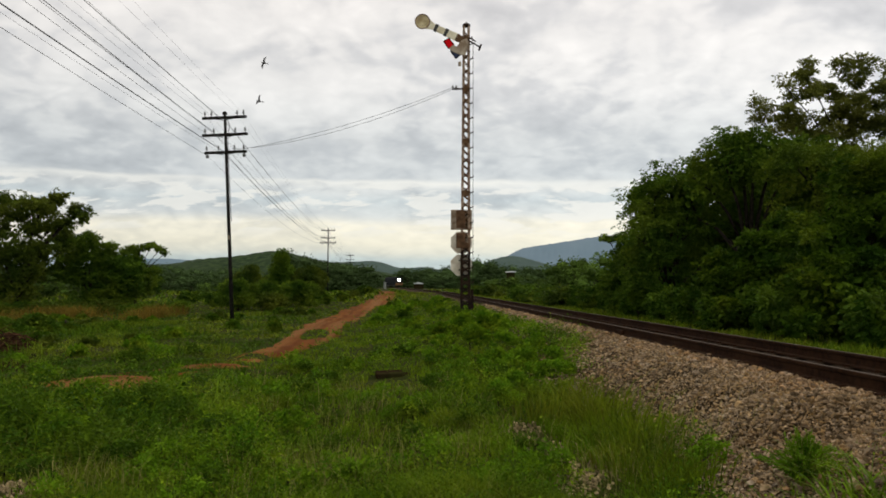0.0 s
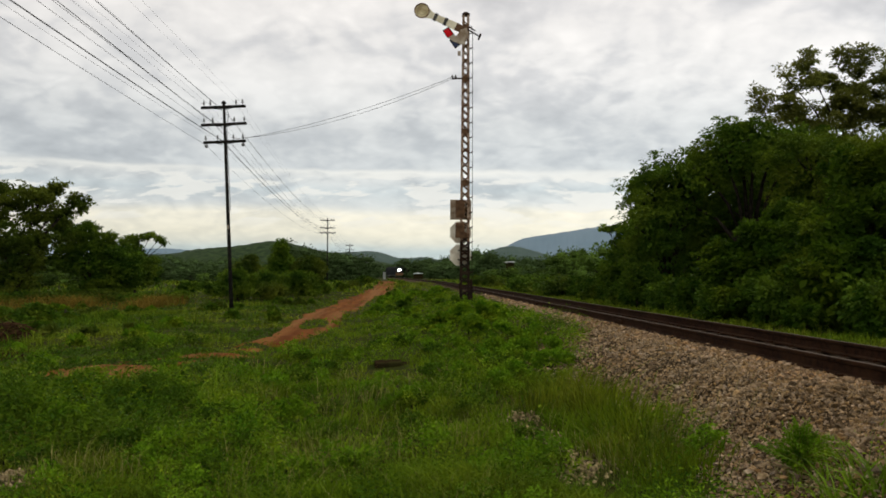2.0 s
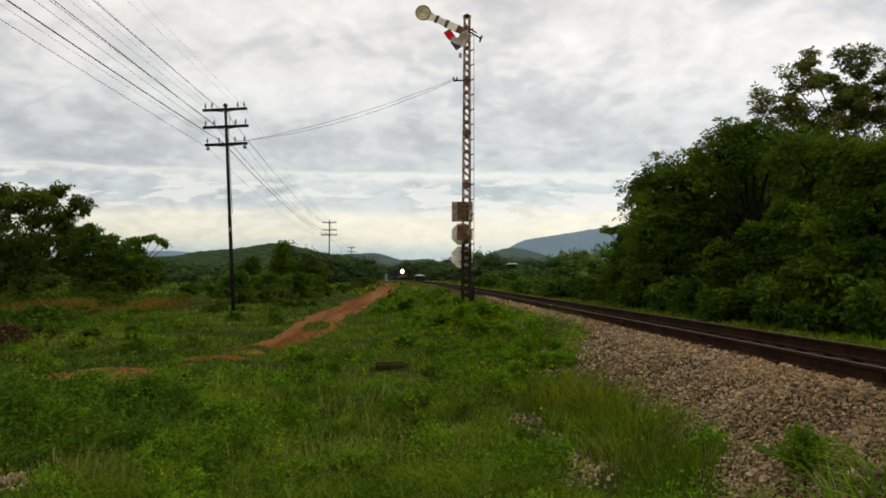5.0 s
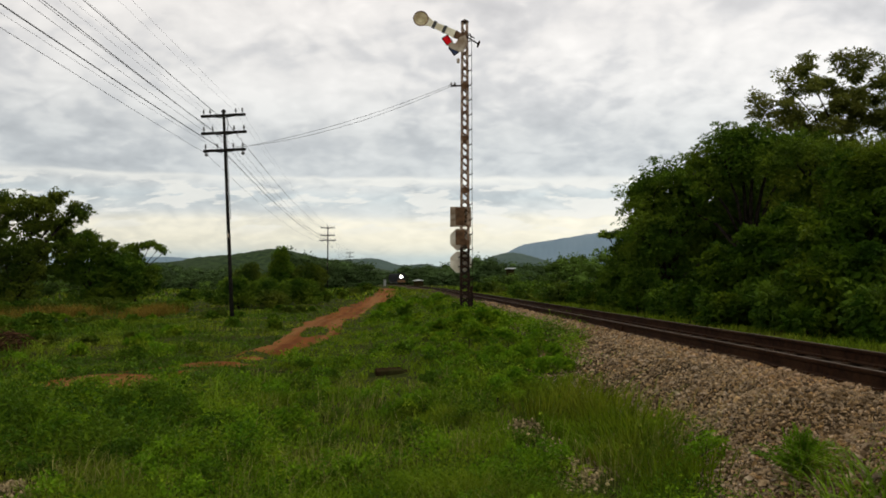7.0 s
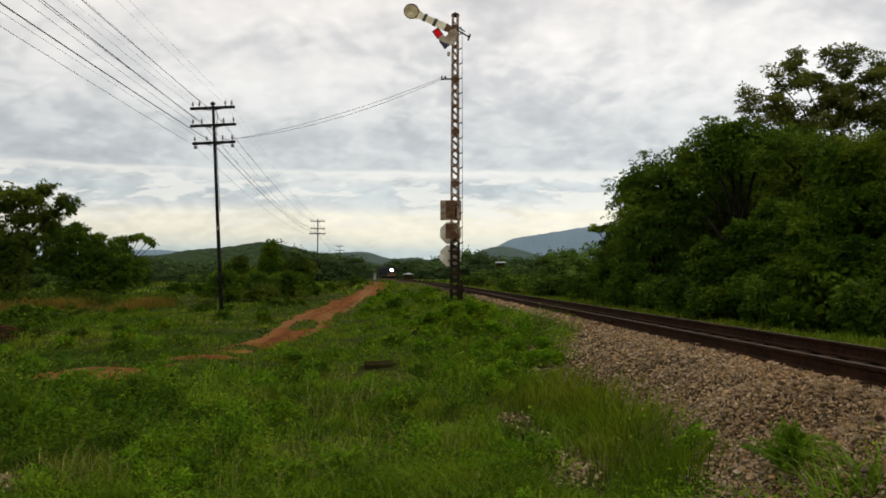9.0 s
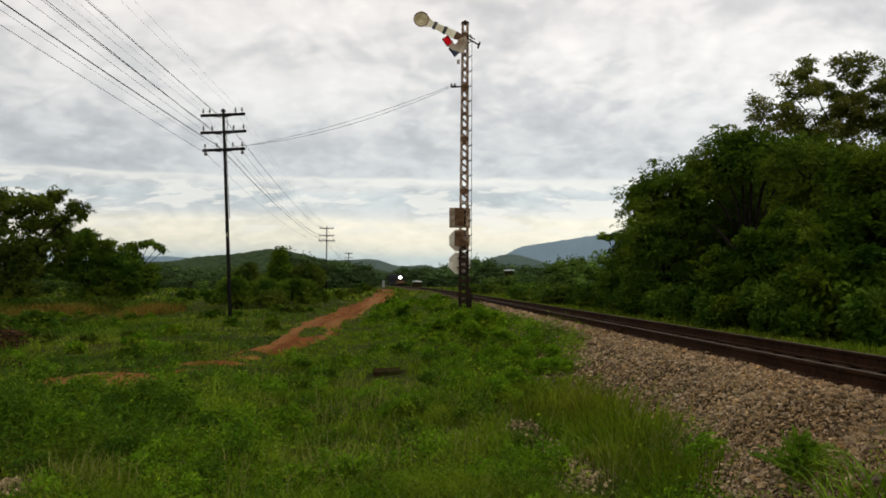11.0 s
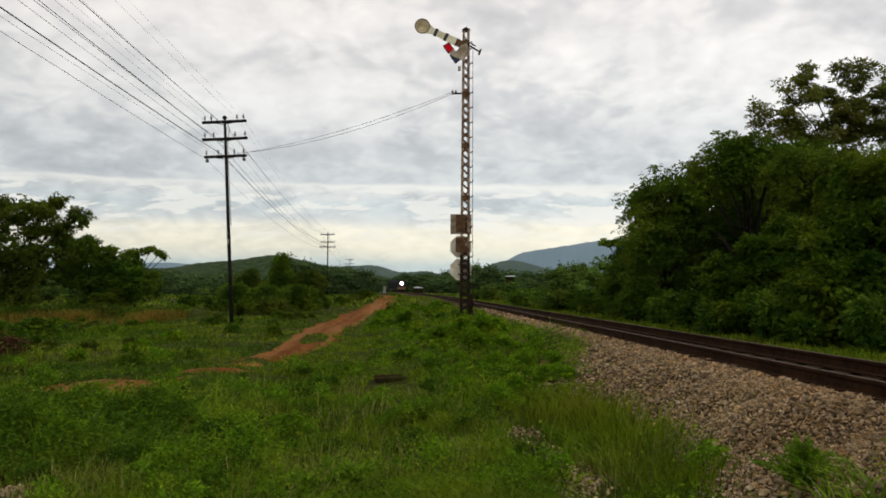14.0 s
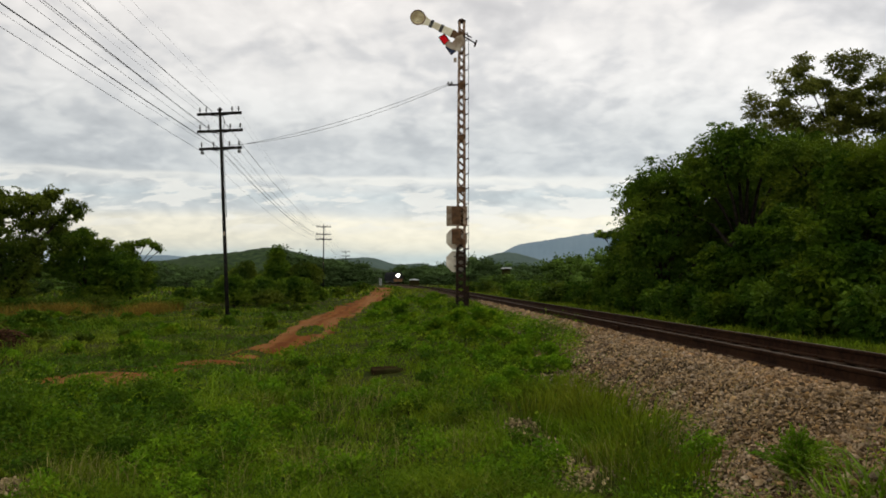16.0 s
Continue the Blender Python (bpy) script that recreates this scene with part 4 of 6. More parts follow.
def trunk_geo(height, r, blobs, lean=(0, 0), sides=8):
    g = Geo()
    top = Vector((lean[0], lean[1], height))
    mid = top * 0.5 + Vector((0.12 * height * 0.2, -0.05, 0))
    g.tube([(0, 0, -0.25), (0, 0, 0.1), mid, top], [r * 1.5, r * 1.15, r * 0.85, r * 0.6], sides)
    for c, rad in blobs[:: max(1, len(blobs) // 8)]:
        c = Vector(c)
        st = mid.lerp(top, RNG.uniform(0.3, 1.0))
        k = st.lerp(c, 0.5) + Vector((0, 0, 0.12 * (c - st).length))
        g.tube([st, k, c], [r * 0.5, r * 0.33, r * 0.14], 5)
        for _ in range(3):
            d = Vector(unit(1)[0])
            d.z = abs(d.z)
            e = c + Vector((d.x * rad[0], d.y * rad[1], d.z * rad[2])) * 0.8
            g.tube([k.lerp(c, 0.6), c.lerp(e, 0.5), e], [r * 0.2, r * 0.12, r * 0.05], 4)
    return g


def tree(x, y, label, blobs, count, size, material, trunk_h, r, clump=0.45, clumps=60, droop=0.25, name="tree", category="tree", group="", flat=0.55, rosette=0.0):
    """blobs in metres over the foot of the tree."""
    z = float(zg(x, y))
    e = thing(name, label, category, group, at=pose(x, y, z))
    part("trunk", trunk_geo(trunk_h, r, blobs).mesh("trunk", smooth=True), BARK, e)
    part("crown", crown_mesh("crown", blobs, count, size, clump, clumps, droop, flat, core=0.1 if trunk_h > 4 else 0.78, inner=0.0 if trunk_h > 4 or size < 0.08 else 0.74, rosette=rosette), material, e)
    return e


def at_px(x, dist):
    return (x - 784) / 1538.7 * dist


def z_px(y, dist):
    return 1.6 + (500 - y) / 1538.7 * dist


def bl(x, y, dist, w, h, d=None, foot=(0, 0, 0)):
    """A crown blob by its line of sight, distance and half size."""
    s = dist / 1538.7
    X, Z = at_px(x, dist), z_px(y, dist)
    return ((X - foot[0], dist - foot[1], Z - foot[2]), (w * s, d if d else w * s, h * s))


def sight_tree(x, dist, label, spec, count, size, material, r, clump=0.45, clumps=60, droop=0.25, name="tree", category="tree", flat=0.55, rosette=0.0):
    X = at_px(x, dist)
    z = float(zg(X, dist))
    blobs = [bl(a, b, dist + dd, w, h, None, (X, dist, z)) for a, b, dd, w, h in spec]
    th = max(min(b[0][2] for b in blobs) * 0.9, 0.4)
    return tree(X, dist, label, blobs, count, size, material, th, r, clump, clumps, droop, name, category, "", flat, rosette)


def right_trees():
    g1 = "dense dark green broad-leaved tree beside the railway"
    sight_tree(1185, 33, g1, [(1150, 352, 0, 48, 46), (1190, 330, 1, 60, 50), (1144, 420, -1, 44, 60), (1200, 410, 0, 70, 60), (1150, 490, 0, 70, 55), (1240, 470, 1, 60, 60), (1135, 520, 0, 40, 40), (1190, 450, 3, 80, 80), (1235, 315, 0, 50, 42), (1132, 435, 0, 28, 40), (1122, 495, 0, 28, 30), (1128, 340, 0, 22, 24)],
               53000, 0.100, LEAF_M, 0.16, 0.46, 150, flat=0.72, rosette=0.15)
    sight_tree(1325, 31, g1, [(1285, 288, -1, 60, 50), (1335, 268, -1, 62, 44), (1250, 318, 0, 55, 46), (1330, 330, 1.5, 70, 40), (1395, 290, -1, 65, 48), (1290, 430, 5, 90, 90), (1390, 410, 5, 90, 90), (1215, 370, 2, 50, 60), (1300, 385, 2.5, 60, 45), (1360, 375, 2.5, 60, 45), (1260, 420, 3, 60, 45), (1310, 258, 0, 50, 32), (1375, 262, 0, 45, 32)],
               53000, 0.100, LEAF, 0.18, 0.46, 160, flat=0.72, rosette=0.15)
    sight_tree(1460, 27, "broad-leaved tree with drooping green foliage by the line", [(1435, 300, 0, 75, 48), (1530, 315, 0, 85, 50), (1480, 370, 0, 90, 60), (1580, 380, -1, 80, 70), (1620, 320, 1, 80, 60), (1495, 282, 1, 70, 34), (1575, 285, 0, 75, 40), (1425, 272, 2, 50, 30)],
               50000, 0.100, LEAF_S, 0.16, 0.46, 150, flat=0.72, rosette=0.15)
    sight_tree(1300, 37, g1, [(1180, 480, 0, 70, 70), (1270, 450, 0, 70, 80), (1350, 430, 0, 80, 90), (1440, 400, 0, 90, 90), (1540, 380, 0, 90, 100), (1160, 430, 0, 40, 60), (1300, 520, 0, 120, 50), (1500, 500, 0, 120, 60), (1300, 335, 0, 70, 60), (1370, 315, 0, 70, 60), (1205, 385, 0, 50, 50), (1450, 320, 0, 70, 50)], 17000, 0.34, LEAF, 0.2, 0.5, 220)
    b = "bright green spreading bush at the edge of the trees"
    sight_tree(1330, 23.0, b, [(1300, 490, 0, 60, 46), (1350, 450, 0, 60, 44), (1400, 505, -1, 75, 50), (1310, 548, -1, 64, 34), (1410, 415, 1, 56, 44), (1375, 555, -1, 60, 34)], 27000, 0.118, LEAF_L, 0.06, 0.34, 120, name="bush", category="bush", flat=0.65, rosette=0.14)
    sight_tree(1500, 19.5, b, [(1470, 420, 0, 74, 52), (1555, 372, 0, 84, 60), (1480, 500, -1, 80, 56), (1560, 500, -1, 80, 60), (1640, 430, 0, 90, 90), (1510, 325, 1, 60, 40), (1590, 310, 0, 70, 46), (1500, 570, -1, 70, 40), (1585, 435, 1, 70, 60), (1600, 560, 0, 60, 50)], 33000, 0.108, LEAF_L, 0.07, 0.34, 150, name="bush", category="bush", flat=0.65, rosette=0.14)
    # taller, thin-crowned tree standing behind
    rng = random.Random(4)
    sp = []
    for a, c, w, h in ((1402, 150, 30, 20), (1440, 118, 26, 22), (1458, 150, 30, 22), (1515, 112, 34, 18), (1552, 108, 30, 16), (1358, 182, 22, 16), (1415, 190, 36, 22), (1495, 160, 40, 24), (1555, 150, 40, 26), (1610, 140, 50, 40), (1370, 212, 34, 14), (1425, 215, 40, 18), (1560, 215, 50, 30), (1480, 228, 50, 16), (1545, 240, 50, 24), (1600, 225, 60, 40), (1500, 195, 40, 20), (1450, 205, 46, 20), (1525, 208, 56, 22), (1580, 195, 50, 26), (1400, 228, 50, 12)):
        for k in range(4):
            sp.append((a + rng.uniform(-0.9, 0.9) * w, c + rng.uniform(-0.8, 0.8) * h, rng.uniform(-1, 1), w * rng.uniform(0.2, 0.4), h * rng.uniform(0.25, 0.5)))
    sight_tree(1500, 45, "tall open-crowned tree rising behind the thicket", sp, 43000, 0.16, LEAF_O, 0.12, 0.46, 480, 0.2, flat=0.7, rosette=0.20)
    # low scrub along the verge
    rng = random.Random(3)
    for k in range(44):
        y = 14.5 + k * 0.8 + rng.uniform(-0.4, 0.4)
        u = 3.7 + rng.uniform(-0.4, 0.9) + 0.02 * y
        x = float(xc(y)) + u
        s = rng.uniform(0.3, 0.75)
        blobs = [((rng.uniform(-0.4, 0.4) * s, rng.uniform(-0.4, 0.4), s * (0.55 + 0.35 * j)), (0.6 * s, 0.6 * s, 0.5 * s)) for j in range(3)]
        tree(x, y, "low leafy shrub on the railway verge", blobs, 700, 0.115, LEAF_L if k % 3 else LEAF_M, 0.3, 0.025, 0.22, 40, name="shrub", category="shrub", group="shrubs on the verge")


def verge_scrub():
    rng = random.Random(17)
    for k in range(46):
        y = 46 + k * 1.4 + rng.uniform(-0.8, 0.8)
        x = float(xc(y)) + rng.uniform(3.2, 4.5 + 0.06 * y)
        s = rng.uniform(0.45, 1.0)
        blobs = [((rng.uniform(-0.7, 0.7) * s, rng.uniform(-0.5, 0.5), s * (0.3 + 0.25 * j)), (rng.uniform(0.6, 1.1) * s, 0.7 * s, 0.4 * s)) for j in range(3)]
        tree(x, y, "mound of low green scrub beside the line", blobs, 520, 0.20, (LEAF_L, LEAF_D, LEAF_M)[k % 3], 0.3, 0.03, 0.32, 40, name="shrub", category="shrub", group="scrub beyond the track")


def road_bushes():
    for px_, d, s in ((440, 58, 0.9), (475, 55, 1.0), (505, 60, 1.2), (545, 62, 0.6), (575, 66, 0.7), (600, 74, 0.8), (625, 84, 0.8), (470, 72, 1.2), (530, 80, 1.1), (560, 90, 1.3), (645, 100, 1.3), (430, 75, 1.3), (380, 62, 0.8), (335, 70, 0.9), (410, 66, 0.9)):
        X = at_px(px_, d)
        rng = random.Random(px_)
        s *= 0.62 if px_ > 540 else 0.85
        blobs = [((rng.uniform(-0.8, 0.8) * s, rng.uniform(-0.5, 0.5), s * (0.4 + 0.17 * j)), (rng.uniform(0.4, 0.9) * s, 0.6 * s, rng.uniform(0.25, 0.5) * s)) for j in range(4)]
        tree(X, d, "spreading green bush beside the clay track", blobs, 1500, 0.16, (LEAF_L, LEAF, LEAF_D)[px_ // 5 % 3], 0.4, 0.04, 0.3, 70, name="bush", category="bush", group="bushes beside the clay track")


def left_trees():
    t = "dark spreading tree at the edge of the field"
    sight_tree(30, 56, t, [(-30, 385, 0, 60, 44), (22, 368, 1, 42, 30), (72, 366, 0, 36, 24), (96, 350, 0, 18, 12), (132, 374, 0, 20, 14), (148, 386, 0, 11, 10), (112, 392, 0, 22, 12), (10, 430, 0, 64, 46), (-25, 480, 0, 80, 50), (48, 470, 0, 46, 40), (30, 518, 0, 50, 28), (95, 440, 0, 30, 16), (88, 398, 0, 24, 14), (104, 412, 1, 26, 16), (60, 400, 1, 20, 16), (10, 470, 4, 70, 50)],
               40000, 0.165, LEAF_D, 0.22, 0.42, 360, 0.15, flat=0.75, rosette=0.15)
    sight_tree(165, 60, t, [(122, 428, 1, 30, 22), (150, 434, 0, 32, 26), (182, 454, 0, 30, 26), (205, 468, 0, 26, 22), (150, 482, 0, 48, 38), (200, 502, 0, 40, 34), (118, 470, 0, 30, 34), (176, 522, 0, 44, 20), (225, 490, 0, 30, 32), (220, 522, 1, 30, 20)],
               30000, 0.16, LEAF_M, 0.16, 0.42, 290, 0.2, flat=0.75, rosette=0.15)
    sight_tree(240, 64, "feathery tree with a drooping tip", [(230, 452, 0, 24, 20), (248, 436, 0, 16, 7), (266, 432, 0, 14, 5), (282, 438, 0, 10, 5), (291, 446, 0, 5, 4), (228, 490, 0, 36, 38), (258, 500, 0, 32, 32)],
               13000, 0.14, LEAF_M, 0.10, 0.24, 240, 0.5)
    sight_tree(66, 34, "dark rounded shrub in the field", [(66, 572, 0, 22, 17), (80, 588, 0, 26, 15), (48, 588, 0, 24, 15)], 4500, 0.15, LEAF, 0.04, 0.25, 70, name="shrub", category="shrub")
    sight_tree(4, 33, "dark leafy shrub beside the brush heap", [(4, 582, 0, 26, 18), (22, 596, 0, 24, 13), (-20, 585, 0, 26, 20)], 4500, 0.14, LEAF, 0.04, 0.25, 70, name="shrub", category="shrub")
    sight_tree(118, 36, "low dark shrub in the rough field", [(112, 582, 0, 20, 9), (130, 586, 0, 22, 8)], 2400, 0.14, LEAF, 0.04, 0.22, 50, name="shrub", category="shrub")
    rng = random.Random(21)
    for k in range(16):
        d = rng.uniform(53, 57)
        X = at_px(-10 + k * 21 + rng.uniform(-6, 6), d)
        s = rng.uniform(0.28, 0.5)
        blobs = [((rng.uniform(-0.6, 0.6), rng.uniform(-0.4, 0.4), s * (0.4 + 0.3 * j)), (0.8, 0.6, 0.4 * s)) for j in range(3)]
        tree(X, d, "low dark scrub at the foot of the trees", blobs, 1300, 0.15, LEAF_D if k % 3 else LEAF, 0.25, 0.03, 0.26, 50, name="shrub", category="shrub", group="scrub under the field trees")
    # heap of dead branches
    X, Y = at_px(12, 20.5), 20.5
    e = thing("brush_heap", "heap of brown dead branches in the grass", "brush heap", at=pose(X, Y, float(zg(X, Y))))
    rng = random.Random(5)
    for k in range(120):
        a, l = rng.uniform(0, 6.28), rng.uniform(0.3, 0.95)
        c = Vector((rng.uniform(-0.5, 0.4), rng.uniform(-0.4, 0.4), rng.uniform(0.06, 0.42)))
        d = Vector((math.cos(a), math.sin(a), rng.uniform(-0.5, 0.9))) * l / 2
        lo, hi = c - d, c + d
        lo.z, hi.z = max(lo.z, 0.02), max(hi.z, 0.02)
        part("branch", Geo().tube([lo, c + Vector((0, 0, 0.05)), hi], [0.014, 0.010, 0.004], 4).mesh("branch"), TWIG, e)


def grove():
    """Trees standing together across the field, beside the clay track."""
    t = "leafy green tree in the grove beside the clay track"
    sight_tree(497, 62, "tall pointed dark green tree in the grove", [(497, 447, 0, 7, 8), (496, 459, 0, 13, 10), (498, 474, 0, 18, 12), (497, 490, 0, 21, 13), (495, 506, 0, 22, 14)], 7000, 0.15, LEAF, 0.12, 0.30, 120, 0.2, flat=0.7)
    sight_tree(440, 60, t, [(443, 478, 0, 14, 10), (438, 491, 0, 21, 12), (424, 500, 0, 22, 12), (452, 502, 0, 18, 12), (438, 515, 0, 26, 12)], 7000, 0.15, LEAF_D, 0.12, 0.32, 120, 0.2, flat=0.7)
    sight_tree(422, 55, t, [(414, 508, 0, 22, 14), (440, 514, 0, 22, 12), (410, 524, 0, 24, 12), (436, 530, 0, 26, 10)], 7000, 0.15, LEAF_M, 0.09, 0.30, 110, 0.2, flat=0.7)
    sight_tree(478, 56, t, [(470, 508, 0, 20, 12), (492, 514, 0, 22, 12), (462, 524, 0, 22, 11), (486, 530, 0, 24, 9)], 6500, 0.15, LEAF_M, 0.09, 0.30, 110, 0.2, flat=0.7)
    sight_tree(546, 62, t, [(546, 480, 0, 16, 11), (560, 490, 0, 15, 11), (532, 493, 0, 17, 12), (548, 505, 0, 24, 12)], 6500, 0.15, LEAF_D, 0.11, 0.30, 110, 0.2, flat=0.7)
    sight_tree(528, 57, t, [(522, 507, 0, 18, 12), (545, 513, 0, 20, 12), (516, 523, 0, 20, 11), (540, 528, 0, 24, 9)], 6500, 0.15, LEAF_M, 0.09, 0.30, 110, 0.2, flat=0.7)


def far_trees():
    kinds = []
    rng = random.Random(11)
    for k in range(5):
        blobs = []
        for j in range(6):
            blobs.append(((rng.uniform(-0.3, 0.3), rng.uniform(-0.3, 0.3), 0.35 + 0.1 * j + rng.uniform(-0.05, 0.05)), (0.30 - 0.03 * j + rng.uniform(-0.04, 0.05), 0.28, 0.18)))
        blobs += [((0.12, 0.1, 0.14), (0.34, 0.32, 0.15)), ((-0.14, -0.08, 0.2), (0.32, 0.32, 0.16))]
        if k == 4:
            blobs = [((0, 0, 0.25 + 0.13 * j), (0.26 - 0.035 * j, 0.26 - 0.035 * j, 0.12)) for j in range(6)]
        kinds.append((trunk_geo(0.5, 0.022, blobs[:4], sides=5).mesh("trunk"), crown_mesh("crown", blobs, 800, 0.060, 0.09, 130, 0.2, 0.8, 0.55, heart=0.5)))
        kinds[-1][0].materials.append(BARK)
        # same crown again in the haze-tinted colour, for trees beyond 110 m
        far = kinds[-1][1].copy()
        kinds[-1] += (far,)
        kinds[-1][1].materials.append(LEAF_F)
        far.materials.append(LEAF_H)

    def clear(x, y):
        return abs(x - float(xc(y))) > 4.5 + 0.012 * y or y > 335

    def put(x, y, h, k, wide=1.0, label="distant green tree in the belt of woods", name="tree", category="tree", group="distant trees"):
        if not clear(x, y):
            return
        e = thing(name, label, category, group, at=pose(x, y, float(zg(x, y)) - 0.03 * h, 0, 0, rng.uniform(0, 360)) @ Matrix.Diagonal((h * wide, h * wide, h, 1)))
        part("trunk", kinds[k][0], None, e)
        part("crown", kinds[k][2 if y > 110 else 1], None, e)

    def row(x0, x1, top0, top1, d0, d1, n, wide=1.2, jit=7, k=None, **kw):
        for j in range(n):
            s = (j + rng.uniform(0.1, 0.9)) / n
            d = rng.uniform(d0, d1)
            X = at_px(x0 + (x1 - x0) * s, d)
            h = z_px(top0 + (top1 - top0) * s + rng.uniform(-jit * 0.4, jit), d) - float(zg(X, d))
            put(X, d, max(h, 0.8), rng.randrange(4) if k is None else k, wide * rng.uniform(0.85, 1.25), **kw)

    bush = dict(label="dense green bush at the field's edge", name="bush", category="bush", group="bushes at the field's edge")
    row(240, 430, 466, 472, 150, 230, 16)
    row(50, 250, 482, 478, 180, 240, 10, 1.6)
    row(60, 240, 466, 474, 84, 105, 9, 1.5)
    row(240, 440, 482, 486, 120, 150, 12, 1.4)
    row(640, 745, 484, 486, 400, 460, 12, 1.3)
    row(655, 705, 492, 494, 315, 350, 6, 1.5)
    row(290, 420, 488, 494, 100, 140, 9, 1.7, **bush)
    row(418, 560, 470, 474, 105, 140, 10, 1.1)
    put(at_px(504, 125), 125, z_px(437, 125) - 0.4, 4, 1.5, "pointed tall tree above the bushes")
    row(425, 560, 492, 498, 80, 100, 9, 1.8, **bush)
    row(430, 560, 522, 518, 62, 85, 6, 2.0, **bush)
    row(555, 660, 476, 484, 170, 260, 9)
    row(540, 660, 500, 502, 119, 140, 8, 1.7, **bush)
    row(600, 690, 470, 482, 330, 420, 8)
    row(530, 645, 450, 462, 124, 155, 14, 1.3, 8)
    row(605, 690, 474, 484, 200, 290, 9, 1.4)
    row(712, 850, 470, 464, 300, 420, 20, 1.3, 6)
    row(722, 850, 482, 478, 262, 300, 15, 1.6, 6)
    row(832, 872, 452, 456, 130, 165, 5, 1.2, 4)
    row(860, 1010, 462, 466, 140, 210, 16, 1.4)
    row(862, 1000, 482, 480, 105, 135, 12, 1.7)
    row(850, 1080, 486, 480, 85, 130, 14, 1.5, **bush)
    row(985, 1100, 452, 442, 62, 85, 9, 1.2)
    row(925, 1090, 508, 500, 48, 62, 9, 1.9, **bush)
    put(at_px(901, 93), 93, z_px(485, 93) - 0.5, 1, 1.1, **bush)
    put(at_px(909, 94), 94, z_px(488, 94) - 0.5, 2, 1.1, **bush)
    # flat-topped branch showing beside the thicket
    sight_tree(1108, 36, "small flat-topped tree beside the thicket", [(1076, 415, 0, 20, 4), (1097, 420, 0, 14, 6), (1106, 450, 0, 24, 24), (1085, 495, 0, 26, 24)], 3600, 0.12, LEAF_M, 0.06, 0.16, 90)


right_trees()
verge_scrub()
road_bushes()
left_trees()
grove()
far_trees()

# ---------------------------------------------------------------- far buildings


def hut(name, x, y, w, d, h, label):
    z = float(zg(x, y))
    e = thing(name, label, "building", at=pose(x, y, z - 0.05))
    part("wall", Geo().box((0, 0, h / 2), (w, d, h)).mesh("wall"), CONC if name == "shed" else GREYWALL, e)
    part("roof", Geo().prism([(-w / 2 - 0.12, h), (w / 2 + 0.12, h), (w / 2 + 0.12, h + 0.1), (0, h + w * 0.16), (-w / 2 - 0.12, h + 0.1)], -d / 2 - 0.3, d / 2 + 0.3).mesh("roof"), WHITEWALL if name == "shed" else GREYWALL, e)


hut("shed", at_px(741, 240), 240, 2.5, 4.0, 1.45, "low white-roofed shed beside the line")
hut("shed", at_px(903, 98), 98, 0.75, 2.0, 2.55, "pale-roofed shed among the trees")
hut("hut", at_px(681, 235), 235, 0.6, 0.8, 1.75, "small grey trackside hut")

# ---------------------------------------------------------------- train


def build_train():
    e = thing("locomotive", "dark diesel locomotive approaching with headlight lit", "locomotive")
    b = part("body", Geo().prism([(-1.35, 0.95), (1.35, 0.95), (1.38, 2.4), (1.25, 3.2), (0.7, 3.62), (-0.7, 3.62), (-1.25, 3.2), (-1.38, 2.4)], 0.0, 14.0).mesh("body", 0.05), LOCO, e)
    part("nose_band", Geo().box((0, -0.03, 1.35), (2.7, 0.05, 0.35)).mesh("nose_band", 0.01), LOCOY, b, "yellow painted band")
    for x in (-0.65, 0.65):
        part("cab_window", Geo().box((x, -0.02, 2.75), (0.95, 0.04, 0.6)).mesh("cab_window", 0.01), LOCOGLASS, b)
    part("buffer_beam", Geo().box((0, -0.15, 0.9), (2.6, 0.3, 0.4)).mesh("buffer_beam", 0.03), LOCOY, e, "yellow buffer beam")
    part("coupler", Geo().box((0, -0.5, 0.75), (0.25, 0.6, 0.25)).mesh("coupler", 0.03), BLACK, e)
    # glowing disc made wider than a real lens, to stand for its glare
    part("headlight", Geo().tube([(0, -0.10, 2.6), (0, -0.02, 2.6)], 0.44, 20).mesh("headlight"), LAMP, e, "glaring white headlight")
    part("underframe", Geo().box((0, 7, 0.85), (2.3, 13.6, 0.3)).mesh("underframe"), BLACK, e)
    for y0 in (2.6, 11.4):
        bg = part("bogie", Geo().box((0, y0, 0.5), (1.9, 3.0, 0.35)).mesh("bogie", 0.03), BLACK, e)
        for dy in (-1.0, 1.0):
            for x in (-0.535, 0.535):
                part("wheel", Geo().tube([(x - 0.06, y0 + dy, 0.46), (x + 0.06, y0 + dy, 0.46)], 0.46, 18).mesh("wheel"), RAIL, bg)
    return e


TRAIN = build_train()

# ---------------------------------------------------------------- birds


